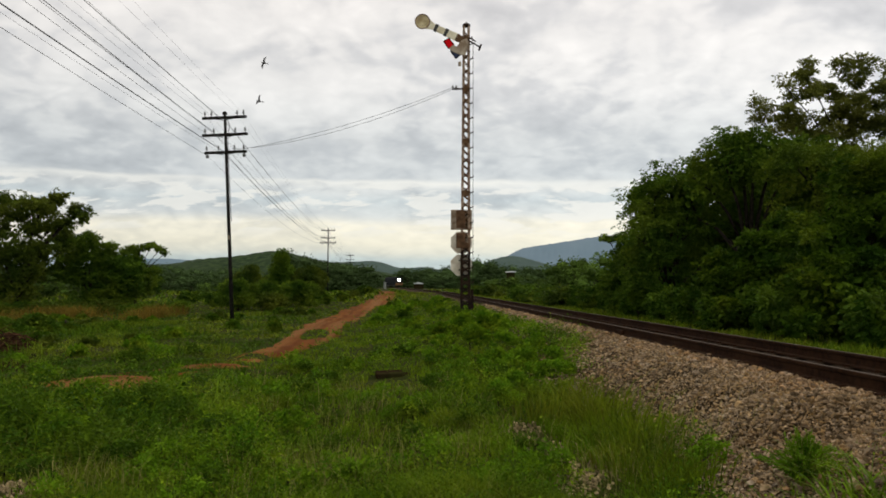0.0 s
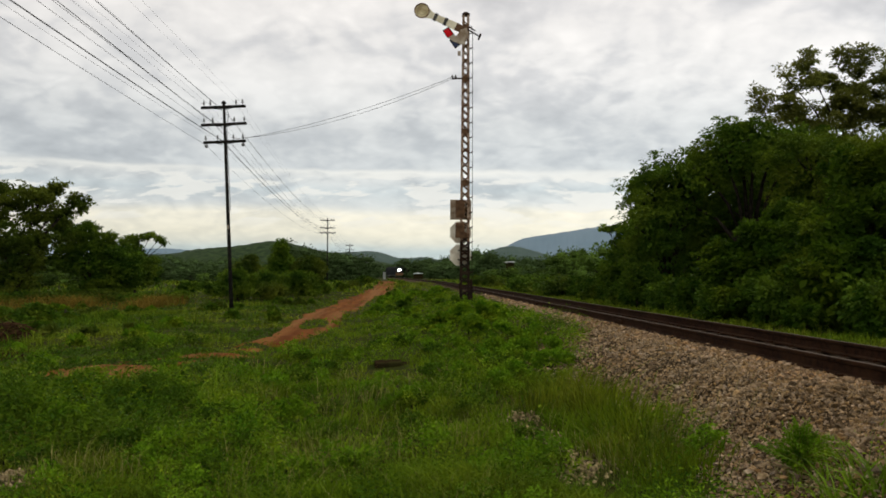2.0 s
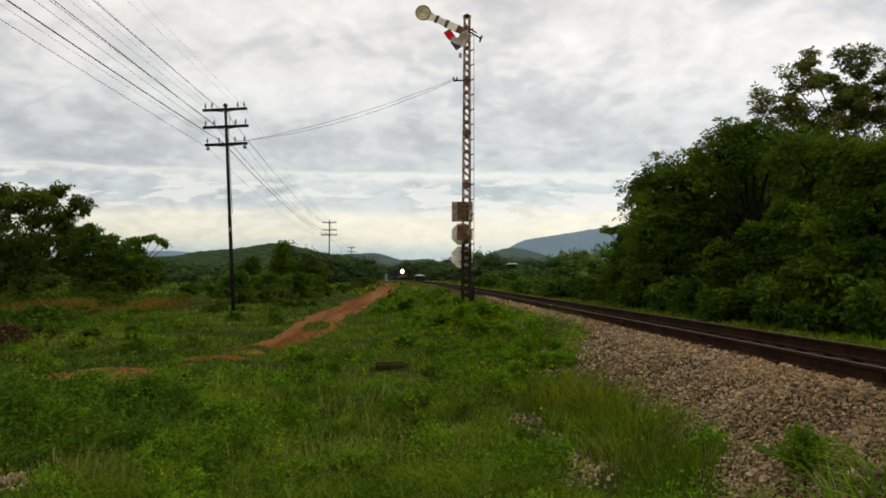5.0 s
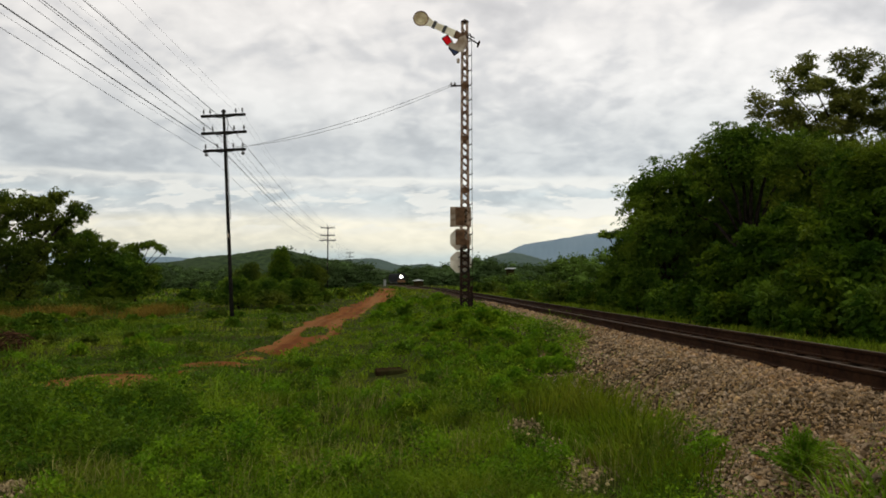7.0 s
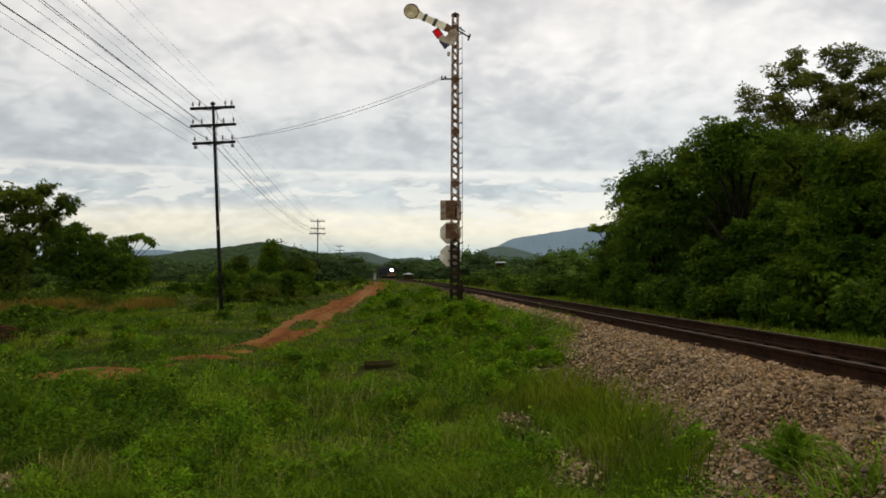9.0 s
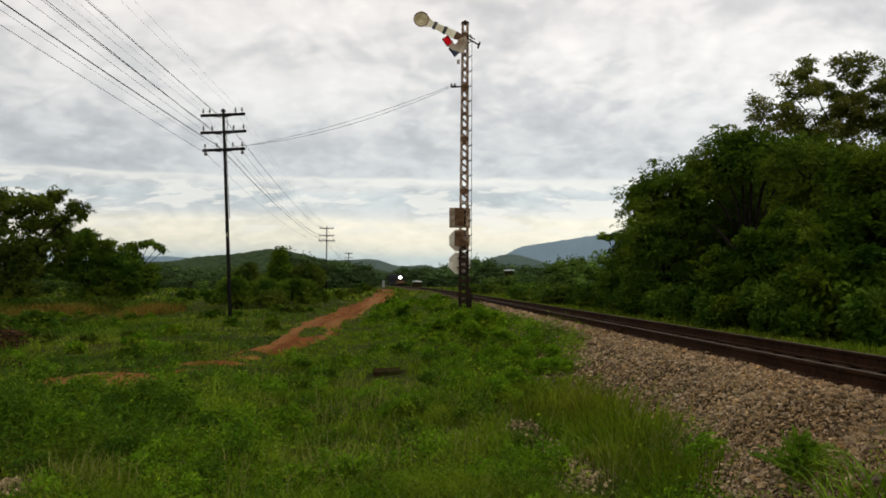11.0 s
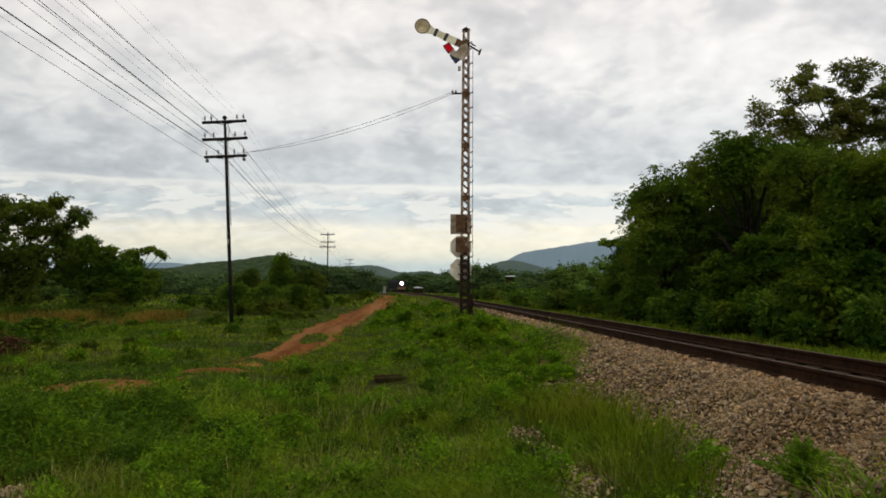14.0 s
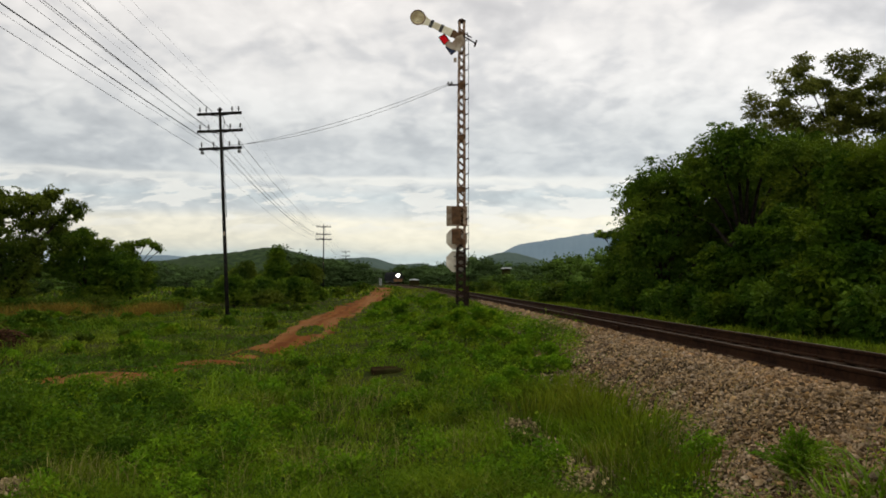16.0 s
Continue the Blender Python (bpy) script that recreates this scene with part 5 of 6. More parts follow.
def build_bird():
    e = thing("bird", "dark bird flying past with beating wings", "bird", "birds in flight")
    part("body", Geo().tube([(0.19, 0, 0.01), (0.15, 0, 0.015), (0.10, 0, 0.005), (0.0, 0, 0), (-0.10, 0, 0.005), (-0.17, 0, 0.01), (-0.27, 0, 0.01)], [0.004, 0.022, 0.03, 0.045, 0.032, 0.016, 0.030], 8).mesh("body", smooth=True), BIRD, e)
    w = []
    for s in (1, -1):
        o = [(0.06, 0.02 * s), (0.085, 0.13 * s), (0.045, 0.26 * s), (-0.05, 0.37 * s), (-0.055, 0.31 * s), (-0.02, 0.22 * s), (-0.03, 0.12 * s), (-0.05, 0.02 * s)]
        n = len(o)
        vs = [(x, y, 0.008) for x, y in o] + [(x, y, -0.004) for x, y in o]
        fs = [tuple(range(n)), tuple(range(2 * n - 1, n - 1, -1))] + [(i, i + n, (i + 1) % n + n, (i + 1) % n) for i in range(n)]
        w.append(part("wing", Geo().add(vs, fs).mesh("wing"), BIRD, e))
    return e, w


BIRDS = [build_bird(), build_bird()]

# ---------------------------------------------------------------- slabs in the grass


def slab(x, y, w, d, h, rz, label):
    z = float(zg(x, y))
    g = Geo().box((0, 0, h / 2 - 0.05), (w, d, h + 0.1)).box((w * 0.6, 0.05, h * 0.2), (w * 0.5, d * 0.7, h * 0.5))
    ob = part("concrete_slab", g.mesh("concrete_slab", 0.02), CONC)
    ob.matrix_basis = pose(x, y, z, 3, -2, rz)
    tagged(ob, label, "concrete slab")


# their near-black colour stands for a shaded hollow and a shadow line
slab(-0.93, 15.0, 0.46, 0.34, 0.09, 8, "broken concrete slab lying in the grass, darkened for its hollow")
slab(0.12, 6.33, 0.46, 0.22, 0.02, -3, "half-buried concrete edge in the grass, darkened for a shadow line")

# ---------------------------------------------------------------- low plants


def scatter(n, y0, y1, a0, a1, power=1.0):
    """Places over a fan of the ground before the camera, thinning out with distance."""
    y = np.exp(RNG.uniform(math.log(y0), math.log(y1), n))
    a = RNG.uniform(a0, a1, n)
    return a * y, y


def stuff(name, label, category, items, material):
    return tagged(part(name, mesh_np(name, *joined(items)), material), label, category, kind="stuff")


CLEAR = [(-0.93, 15.0, 0.34)]
PEBBLES = ((928, 752, 50, 0.13), (955, 782, 45, 0.13), (1000, 812, 40, 0.12), (1025, 842, 130, 0.18), (20, 862, 110, 0.15), (955, 655, 60, 0.2), (60, 872, 40, 0.1))


def low_plants():
    # short grass everywhere but on ballast and road
    x, y = scatter(150000, 4.6, 75, -0.62, 0.60)
    u = x - xc(y)
    tuft = wob(x, y, 1.9, 0.5) + 0.6 * wob(x, y, 5.1, 1.5)
    edge = 2.2 + 0.2 * wob(x, y, 1.3, 3.0) - 0.7 * ss(10, 16, y) + 0.1 * ss(16, 22, y) + 0.2 * (1 - ss(6.0, 7.2, y))
    edge = edge + 0.22 * wob(x, y, 3.1, 4.0)
    keep = ((u < -edge) | (u > 2.1 + 0.3 * wob(x, y, 1.3))) & ~(on_road(x, y) & (RNG.uniform(0, 1, len(x)) < 0.97 - 0.25 * (y < 45) * np.clip(0.6 + wob(x, y, 0.5, 6.0), 0, 1) * np.exp(-((u - road_u(y) - 0.1) / 0.22) ** 2))) & (u < 9)
    bare = (wob(x, y, 0.9, 7.0) > 0.72) & (u > -7)
    keep &= ~(bare & (RNG.uniform(0, 1, len(x)) < 0.5))
    for sx, sy, w in CLEAR:
        keep &= ~((np.abs(x - sx) < w) & (y < sy + 0.1) & (y > sy - 0.9))
    keep &= ~pebbly(x, y)
    x, y, tuft = x[keep], y[keep], tuft[keep]
    n = len(x)
    P = np.stack([x, y, zg(x, y) - 0.02], 1)
    h = (0.075 + 0.09 * np.clip(tuft, -0.5, 1.6) + RNG.uniform(0, 0.09, n)) * (1 + 0.004 * y)
    h = np.maximum(h * (1 - 0.35 * ss(11, 18, y)), 0.05)
    lean = RNG.normal(0, 0.62, (n, 2)) * np.where((x - xc(y) < -7.5) & (y > 14), 2.0, 1.0)[:, None]
    xb, yb = RNG.uniform(-9, 2.0, 8000), RNG.uniform(-9, 4.8, 8000)
    Pb = np.stack([xb, yb, zg(xb, yb) - 0.02], 1)
    back = blades(Pb, RNG.uniform(0.06, 0.22, len(xb)), 0.020, RNG.normal(0, 0.42, (len(xb), 2)))
    w = 0.005 + 0.0010 * y * RNG.uniform(0.6, 1.4, n)
    far = (x - xc(y) < -7.5 + 1.2 * wob(x, y, 0.7, 4.0)) & (y > 14)
    stuff("grass", "rough green grass over the ground by the railway", "grass", [blades(P[~far], h[~far], w[~far], lean[~far]), back], GRASS)
    # coarse grass of the fields further off
    yf = RNG.uniform(70, 190, 15000)
    xf = RNG.uniform(-0.62, 0.3, len(yf)) * yf
    ok = (np.abs(xf - xc(yf)) > 3.5) & ~on_road(xf, yf)
    xf, yf = xf[ok], yf[ok]
    stuff("far_grass", "coarse green grass of the far fields", "grass", [blades(np.stack([xf, yf, zg(xf, yf) - 0.03], 1), RNG.uniform(0.15, 0.45, len(xf)), 0.10 + 0.0012 * yf, RNG.normal(0, 0.9, (len(xf), 2)))], MEADOW)
    stuff("meadow_grass", "rough olive green grass of the rising field", "grass", [blades(P[far], h[far], w[far], lean[far])], MEADOW)

    # broad-leaved herbs growing in low rounded clumps, over fan and bank
    x, y = scatter(5200, 4.7, 48, -0.60, 0.42)
    yb = np.exp(RNG.uniform(math.log(11.5), math.log(36), 420))
    xb = xc(yb) - 2.35 + 0.9 * ss(10, 16, yb) - 0.3 * ss(16, 22, yb) - np.abs(RNG.normal(0, 0.5, 420))
    x, y = np.concatenate([x, xb]), np.concatenate([y, yb])
    u = x - xc(y)
    dense = 0.45 + 0.35 * wob(x, y, 0.8, 2.2) + 0.45 * ((x < -0.2 * y) & (y > 7.2) & (y < 12.5)) + 0.35 * ((u > -5.2) & (y > 10)) + 0.3 * ((u > -2.6) & (y > 12)) - 0.35 * ((x > -2.8) & (x < -0.2) & (y > 8) & (y < 13.5))
    keep = (u < -2.35 - 0.25 * wob(x, y, 1.3, 3.0) + 0.9 * ss(10, 16, y) - 0.3 * ss(16, 22, y)) & ~on_road(x, y) & ~pebbly(x, y, 0.16) & (RNG.uniform(0, 1, len(x)) < dense)
    for sx, sy, w in CLEAR:
        keep &= ~((np.abs(x - sx) < w + 0.4) & (y < sy + 0.4) & (y > sy - 2.2))
    x, y = x[keep], y[keep]
    tall = np.where((x < -0.2 * y) & (y > 7.4) & (y < 12.0), 1.7, 1.0) * np.where((x > -2.8) & (x < -0.2) & (y > 8) & (y < 13.5), 0.6, 1.0)
    kinds = [[], [], [], []]
    for cx, cy, t in zip(x, y, tall):
        size = (0.016 + 0.0020 * cy) * (1.75 if t > 1.2 else 1.0)
        r = RNG.uniform(0.10, 0.30) * t * min(0.85 + 0.02 * cy, 1.2)
        far = cx - float(xc(cy)) < -7.5 and cy > 14
        hgt = r * RNG.uniform(0.7, 1.4) * (0.4 if far else 1 - 0.3 * float(ss(14, 22, cy)))
        n = int(min(150, (0.75 if t > 1.2 else 0.9) * (r / size) ** 2 + 8))
        d = unit(n)
        d[:, 2] = np.abs(d[:, 2])
        q = d * np.array([r, r, hgt]) * RNG.uniform(0.65, 1.08, (n, 1))
        px_, py_ = cx + q[:, 0], cy + q[:, 1]
        P = np.stack([px_, py_, zg(px_, py_) + q[:, 2]], 1)
        D = d * 0.7 + unit(n) * 0.6
        D[:, 2] = D[:, 2] * 0.5
        L_ = size * RNG.uniform(0.8, 1.3) * RNG.uniform(0.7, 1.3, n)
        k = 3 if far else int(np.digitize(float(wob(cx, cy, 1.15, 4.4)) + RNG.normal(0, 0.30) - 0.5 * (t > 1.2) + 0.3 * (cx - float(xc(cy)) > -5.2 and cy > 10), (-0.02, 0.48)))
        kinds[k].append(leaves(P, D, L_, L_ * RNG.uniform(0.3, 0.55), 0.8 + 2.2 * float(ss(9, 14, cy))))
    stuff("weeds", "low broad-leaved green weeds among the grass", "weeds", kinds[1], WEED)
    stuff("dark_weeds", "clumps of dark green herbs among the grass", "weeds", kinds[0], HERB)
    stuff("fresh_weeds", "clumps of fresh yellow-green herbs in the grass", "weeds", kinds[2], WEED_B)
    stuff("meadow_weeds", "low dull green weeds of the field", "weeds", kinds[3], MEADOW)


def pebbly(x, y, grow=0.0):
    """Bare spots where pebbles show, with ragged edges."""
    hit = np.zeros(len(x), bool)
    for px_, py_, k, sp in PEBBLES:
        k = k * 2
        X, Y = ground_at(px_, py_)
        hit |= ((x - X) ** 2 + ((y - Y + 0.3) / 3.0) ** 2) < (sp * RNG.uniform(1.1, 1.8, len(x)) + grow) ** 2
    return hit


def clump_grass(x0, y0, n, spread, h, w, name="tall_grass", label="tuft of tall arching grass", material=None, bend=0.55):
    x = x0 + RNG.normal(0, spread, n)
    y = y0 + RNG.normal(0, spread, n)
    P = np.stack([x, y, zg(x, y) - 0.02], 1)
    lean = np.stack([(x - x0), (y - y0)], 1) / max(spread, 0.01) * 0.28 + RNG.normal(0, bend * 0.5, (n, 2))
    return blades(P, h * RNG.uniform(0.55, 1.15, n), w * RNG.uniform(0.7, 1.3, n), lean)


def ground_at(x, y, h=1.6):
    """Where the line of sight meets the ground."""
    d = 3.0
    while d < 200 and 1.6 - (y - 500) / 1538.7 * d > float(zg(at_px(x, d), d)):
        d *= 1.01
    return at_px(x, d), d


def tufts():
    rng = random.Random(9)
    items = []
    # belt of tall light grass along the foot of the ballast
    for px_, py_, n, h in ((960, 740, 260, 0.42), (1000, 720, 260, 0.42), (1040, 735, 300, 0.42), (1080, 760, 300, 0.40), (1120, 770, 260, 0.36), (1160, 780, 240, 0.36), (1200, 815, 260, 0.28), (1235, 835, 200, 0.24),
                          (1110, 720, 240, 0.36), (1150, 745, 240, 0.34), (1180, 780, 200, 0.28), (1090, 815, 200, 0.26), (1140, 830, 220, 0.28), (1200, 860, 260, 0.3), (930, 700, 120, 0.28)):
        X, Y = ground_at(px_, py_)
        X = min(X, float(xc(Y)) - 2.45)
        items.append(clump_grass(X, Y, n * 3 // 4, 0.16, h * 0.9, 0.009))
    stuff("tall_grass", "tall light green grass along the ballast", "grass", items, TALL)
    items = []
    for px_, py_, n, h in ((1500, 872, 110, 0.22), (1530, 878, 120, 0.22), (1565, 862, 90, 0.22), (1510, 900, 140, 0.2), (1475, 905, 60, 0.14), (1566, 778, 40, 0.10)):
        X, Y = ground_at(px_, py_)
        items.append(clump_grass(X, Y, n // 3, 0.13, h * 1.25, 0.0150, bend=2.5))
    for px_, py_, n, h in ((1395, 872, 16, 0.20), (1430, 872, 16, 0.20)):
        X, Y = ground_at(px_, py_)
        items.append(clump_grass(X, Y, n, 0.07, h, 0.006, bend=0.9))
    for k in range(46):
        X, Y = ground_at(rng.uniform(0, 470), rng.uniform(700, 830))
        items.append(clump_grass(X, Y, 9, 0.12, rng.uniform(0.3, 0.62), 0.011, bend=1.2))
    for px_, py_ in ((1087, 634), (1185, 632), (1040, 606), (1062, 612), (1010, 590), (980, 578), (1120, 660)):
        X, Y = ground_at(px_, py_)
        items.append(clump_grass(X, Y, 26, 0.10, 0.09, 0.008, bend=0.9))
    stuff("arching_grass", "bright green arching grass on the stones", "grass", items, ARCH)
    items = []
    for k in range(46):
        Y = rng.uniform(19, 46)
        X = float(xc(Y)) + rng.uniform(-26, -9.2)
        items.append(clump_grass(X, Y, 70, rng.uniform(0.25, 0.7), rng.uniform(0.2, 0.42), 0.010 + 0.0006 * Y))
    stuff("field_grass", "tufts of taller grass in the field", "grass", items, MEADOW)
    items = []
    for k in range(64):
        X, Y = at_px(60 + k * 4.2 + rng.uniform(-20, 20), 40), rng.uniform(35, 42.5)
        items.append(clump_grass(X, Y, 90, 0.8, rng.uniform(0.12, 0.24), 0.022, bend=1.0))
    stuff("bright_field_grass", "strip of fresh yellow-green grass in the field", "grass", items, VERGE)
    items = []
    for k in range(26):
        Y = rng.uniform(75, 110)
        items.append(clump_grass(at_px(rng.uniform(700, 744), Y), Y, 60, 1.1, rng.uniform(0.15, 0.3), 0.05))
    stuff("verge_tufts", "light green grass beside the far line", "grass", items, VERGE)
    items = []
    for px_, py_, n, sp in ((600, 850, 130, 0.25), (570, 820, 80, 0.3), (1180, 800, 110, 0.35), (760, 830, 80, 0.5), (300, 800, 60, 0.5), (1080, 860, 70, 0.3), (880, 790, 60, 0.4), (450, 700, 50, 0.8), (200, 860, 50, 0.3)):
        X, Y = ground_at(px_, py_)
        items.append(clump_grass(X, Y, n, sp, 0.36, 0.0035, bend=0.3))
    for k in range(60):
        Y = math.exp(rng.uniform(math.log(5.4), math.log(14)))
        X = rng.uniform(-0.5, 0.2) * Y
        if X - float(xc(Y)) < -2.6:
            items.append(clump_grass(X, Y, 26, rng.uniform(0.12, 0.4), rng.uniform(0.22, 0.4), 0.0035 + 0.0002 * Y, bend=0.8))
    stuff("seed_stems", "thin dry seed stems standing in the grass", "grass", items, STEM)
    # a small feathery bush on the ballast
    X, Y = ground_at(1412, 850)
    bush = thing("bush", "small feathery green bush on the ballast", "bush", at=pose(X, Y, float(zg(X, Y))))
    g, items = Geo(), []
    for k in range(105):
        a, out = rng.uniform(0, 6.28), rng.uniform(0.03, 0.30)
        hh = rng.uniform(0.55, 1.0) * (0.40 - 0.65 * out)
        tip = Vector((math.cos(a) * out, math.sin(a) * out, max(hh, 0.06)))
        mid = Vector((tip.x * 0.35, tip.y * 0.35, tip.z * 0.68))
        g.tube([(0, 0, -0.02), mid, tip], [0.004, 0.003, 0.001], 4)
        m = 34
        f = RNG.uniform(0.25, 1.0, m)
        P = np.where(f[:, None] < 0.5, np.array(mid) * (f[:, None] * 2), np.array(mid) + (np.array(tip) - np.array(mid)) * (f[:, None] * 2 - 1))
        D = unit(m) * 0.8 + np.array(norm(np.array([tip - mid])))
        L = 0.042 * RNG.uniform(0.6, 1.3, m) * (1.15 - 0.5 * f)
        items.append(leaves(P, D, L, L * 0.32))
    part("stem", g.mesh("stem"), STEM, bush)
    part("crown", mesh_np("crown", *joined(items)), WEED_B, bush)
    # leafy weeds standing up on the left and before the mast
    field_weeds = ((20, 790, 0.55, 900), (70, 780, 0.40, 700), (130, 800, 0.36, 700), (200, 770, 0.42, 800), (260, 750, 0.42, 800), (320, 760, 0.36, 700), (380, 790, 0.34, 600), (150, 730, 0.40, 700),
                           (60, 860, 0.22, 400), (370, 870, 0.24, 500), (450, 800, 0.3, 500), (530, 770, 0.28, 500), (620, 860, 0.24, 500), (240, 830, 0.28, 500))
    line_weeds = ((815, 585, 0.5, 1100), (850, 592, 0.6, 1200), (880, 588, 0.5, 1000), (775, 590, 0.35, 800), (830, 610, 0.55, 800), (900, 620, 0.5, 700), (930, 650, 0.45, 700), (870, 650, 0.4, 600), 
                           (880, 720, 0.34, 600), (820, 690, 0.3, 500), (920, 690, 0.34, 500), (760, 640, 0.3, 400), (940, 840, 0.2, 300), (1240, 830, 0.25, 300), (985, 640, 0.34, 500), (1005, 662, 0.28, 400), (948, 616, 0.36, 500), (968, 668, 0.3, 400))
    for px_, py_, s, k in field_weeds + line_weeds:
        X, Y = ground_at(px_, py_)
        s = s * 0.8 if px_ > 740 and py_ < 700 else s
        blobs = [((rng.uniform(-0.4, 0.4) * s, rng.uniform(-0.3, 0.3) * s, s * (0.35 + 0.22 * j)), (s * (0.55 - 0.1 * j), s * 0.45, s * 0.26)) for j in range(3)]
        tree(X, Y, "leafy green weed growing in the grass", blobs, int(k * 1.7), 0.018 + 0.0024 * Y, ((HERB, WEED) if px_ < 540 else (WEED_B, WEED))[px_ // 10 % 2], s * 0.4, 0.008, s * 0.22, 26, name="weed_plant", category="weed", group="leafy weeds in the grass")
    for k in range(84):
        Y = math.exp(rng.uniform(math.log(5.2), math.log(19)))
        X = rng.uniform(-0.5, 0.16) * Y
        u = X - float(xc(Y))
        s = rng.uniform(0.14, 0.30) + 0.004 * Y
        if u > -2.5 or abs(u - float(road_u(Y))) < 0.9 or any(abs(X - a) < w + 0.2 and abs(Y - b) < 0.9 for a, b, w in CLEAR):
            continue
        blobs = [((rng.uniform(-0.6, 0.6) * s, rng.uniform(-0.5, 0.5) * s, s * (0.25 + 0.22 * j)), (s * (0.6 - 0.1 * j), s * 0.5, s * 0.22)) for j in range(3)]
        tree(X, Y, "low leafy weed among the grass", blobs, 420, 0.018 + 0.0025 * Y, (WEED, WEED_B, MEADOW)[k % 3], s * 0.3, 0.006, s * 0.26, 22, name="weed_plant", category="weed", group="leafy weeds in the grass")
    for k in range(80):
        Y = 15 + 45 * rng.random() ** 1.5
        X = float(xc(Y)) + rng.uniform(-5.9, -1.7)
        s = rng.uniform(0.10, 0.26)
        blobs = [((rng.uniform(-0.9, 0.9) * s, rng.uniform(-0.6, 0.6) * s, s * (0.2 + 0.2 * j)), (s * (0.9 - 0.15 * j), s * 0.7, s * 0.3)) for j in range(3)]
        tree(X, Y, "leafy tuft of weeds on the railway bank", blobs, 260, 0.02 + 0.0022 * Y, (HERB, WEED, WEED_B, WEED, HERB)[k % 5], s * 0.3, 0.008, s * 0.35, 24, name="weed_plant", category="weed", group="leafy weeds on the bank")
    for k in range(46):
        Y = rng.uniform(20, 50)
        X = float(xc(Y)) - rng.uniform(8.8, 9.5 + 0.36 * Y)
        s = rng.uniform(0.14, 0.30)
        blobs = [((rng.uniform(-0.8, 0.8) * s, rng.uniform(-0.5, 0.5) * s, s * (0.25 + 0.22 * j)), (s * (0.9 - 0.15 * j), s * 0.7, s * 0.3)) for j in range(3)]
        tree(X, Y, "small leafy bush in the rough field", blobs, 420, 0.05 + 0.0022 * Y, (LEAF_D, MEADOW, HERB, WEED)[k % 4], s * 0.3, 0.012, s * 0.35, 24, name="shrub", category="shrub", group="small bushes in the field")
    y = np.exp(RNG.uniform(math.log(8), math.log(110), 11000))
    x = xc(y) + 2.2 + np.abs(RNG.normal(0, 1, len(y))) * (0.6 + 0.014 * y)
    stuff("verge_grass", "sunlit yellow-green grass on the far verge", "grass", [blades(np.stack([x, y, zg(x, y) - 0.02], 1), RNG.uniform(0.08, 0.24, len(y)), 0.006 + 0.0011 * y, RNG.normal(0, 0.35, (len(y), 2)))], VERGE)
    items = []
    for px_, py_, n, sp, h in ((95, 868, 90, 0.10, 0.12), (240, 856, 40, 0.08, 0.09), (330, 872, 40, 0.08, 0.10), (185, 832, 40, 0.1, 0.12), (700, 838, 60, 0.12, 0.12), (860, 868, 60, 0.1, 0.1), (660, 735, 50, 0.25, 0.14), (470, 668, 40, 0.3, 0.14), (1090, 880, 50, 0.1, 0.1), (30, 655, 80, 0.3, 0.3), (1440, 655, 20, 0.1, 0.08)):
        X, Y = ground_at(px_, py_)
        items.append(clump_grass(X, Y, n, sp, h, 0.004 + 0.0005 * Y, bend=1.3))
    stuff("dry_tufts", "withered reddish brown tufts in the grass", "grass", items, TWIG)
    # pale leaves added for the yellow flecks and leaf highlights on the weeds
    items = []
    for px_, py_, k, sp, up in ((25, 760, 70, 0.25, 0.5), (110, 770, 40, 0.2, 0.36), (170, 740, 60, 0.3, 0.38), (280, 735, 60, 0.35, 0.38), (60, 868, 40, 0.1, 0.14), (150, 700, 40, 0.5, 0.4), (340, 745, 40, 0.3, 0.32), (600, 850, 60, 0.4, 0.2), (450, 800, 50, 0.5, 0.24), (750, 800, 60, 0.6, 0.2), (1150, 830, 50, 0.3, 0.25), (930, 690, 50, 0.5, 0.3), (850, 620, 60, 0.9, 0.5), (1010, 860, 40, 0.15, 0.1), (1540, 850, 60, 0.15, 0.14)):
        X, Y = ground_at(px_, py_)
        k = k // 2
        x, y = X + RNG.normal(0, sp, k), Y + RNG.normal(0, sp, k)
        D = unit(k)
        D[:, 2] = np.abs(D[:, 2])
        L = (0.014 + 0.0028 * Y) * RNG.uniform(0.7, 1.4, k)
        items.append(leaves(np.stack([x, y, zg(x, y) + up * RNG.uniform(0.7, 1.05, k)], 1), D, L, L * 0.55))
    stuff("highlight_fleck_leaves", "pale yellow-green leaves for flecks and highlights on the weeds", "leaves", items, LEAF_Y)
    # reddish seeding grass in the field
    x, y = [], []
    for px_, Y, n, w in ((115, 50, 1100, 0.9), (272, 50, 1100, 0.6), (30, 49, 250, 0.5)):
        x.append(at_px(px_, Y) + RNG.normal(0, w, n)), y.append(Y + RNG.normal(0, 1.7, n))
    x, y = np.concatenate(x), np.concatenate(y)
    P = np.stack([x, y, zg(x, y) - 0.05], 1)
    stuff("seeding_grass", "reddish brown seeding grass in the field", "grass", [blades(P, RNG.uniform(0.35, 0.85, len(x)), 0.03, RNG.normal(0, 0.5, (len(x), 2)))], BROWNGRASS)


low_plants()
tufts()

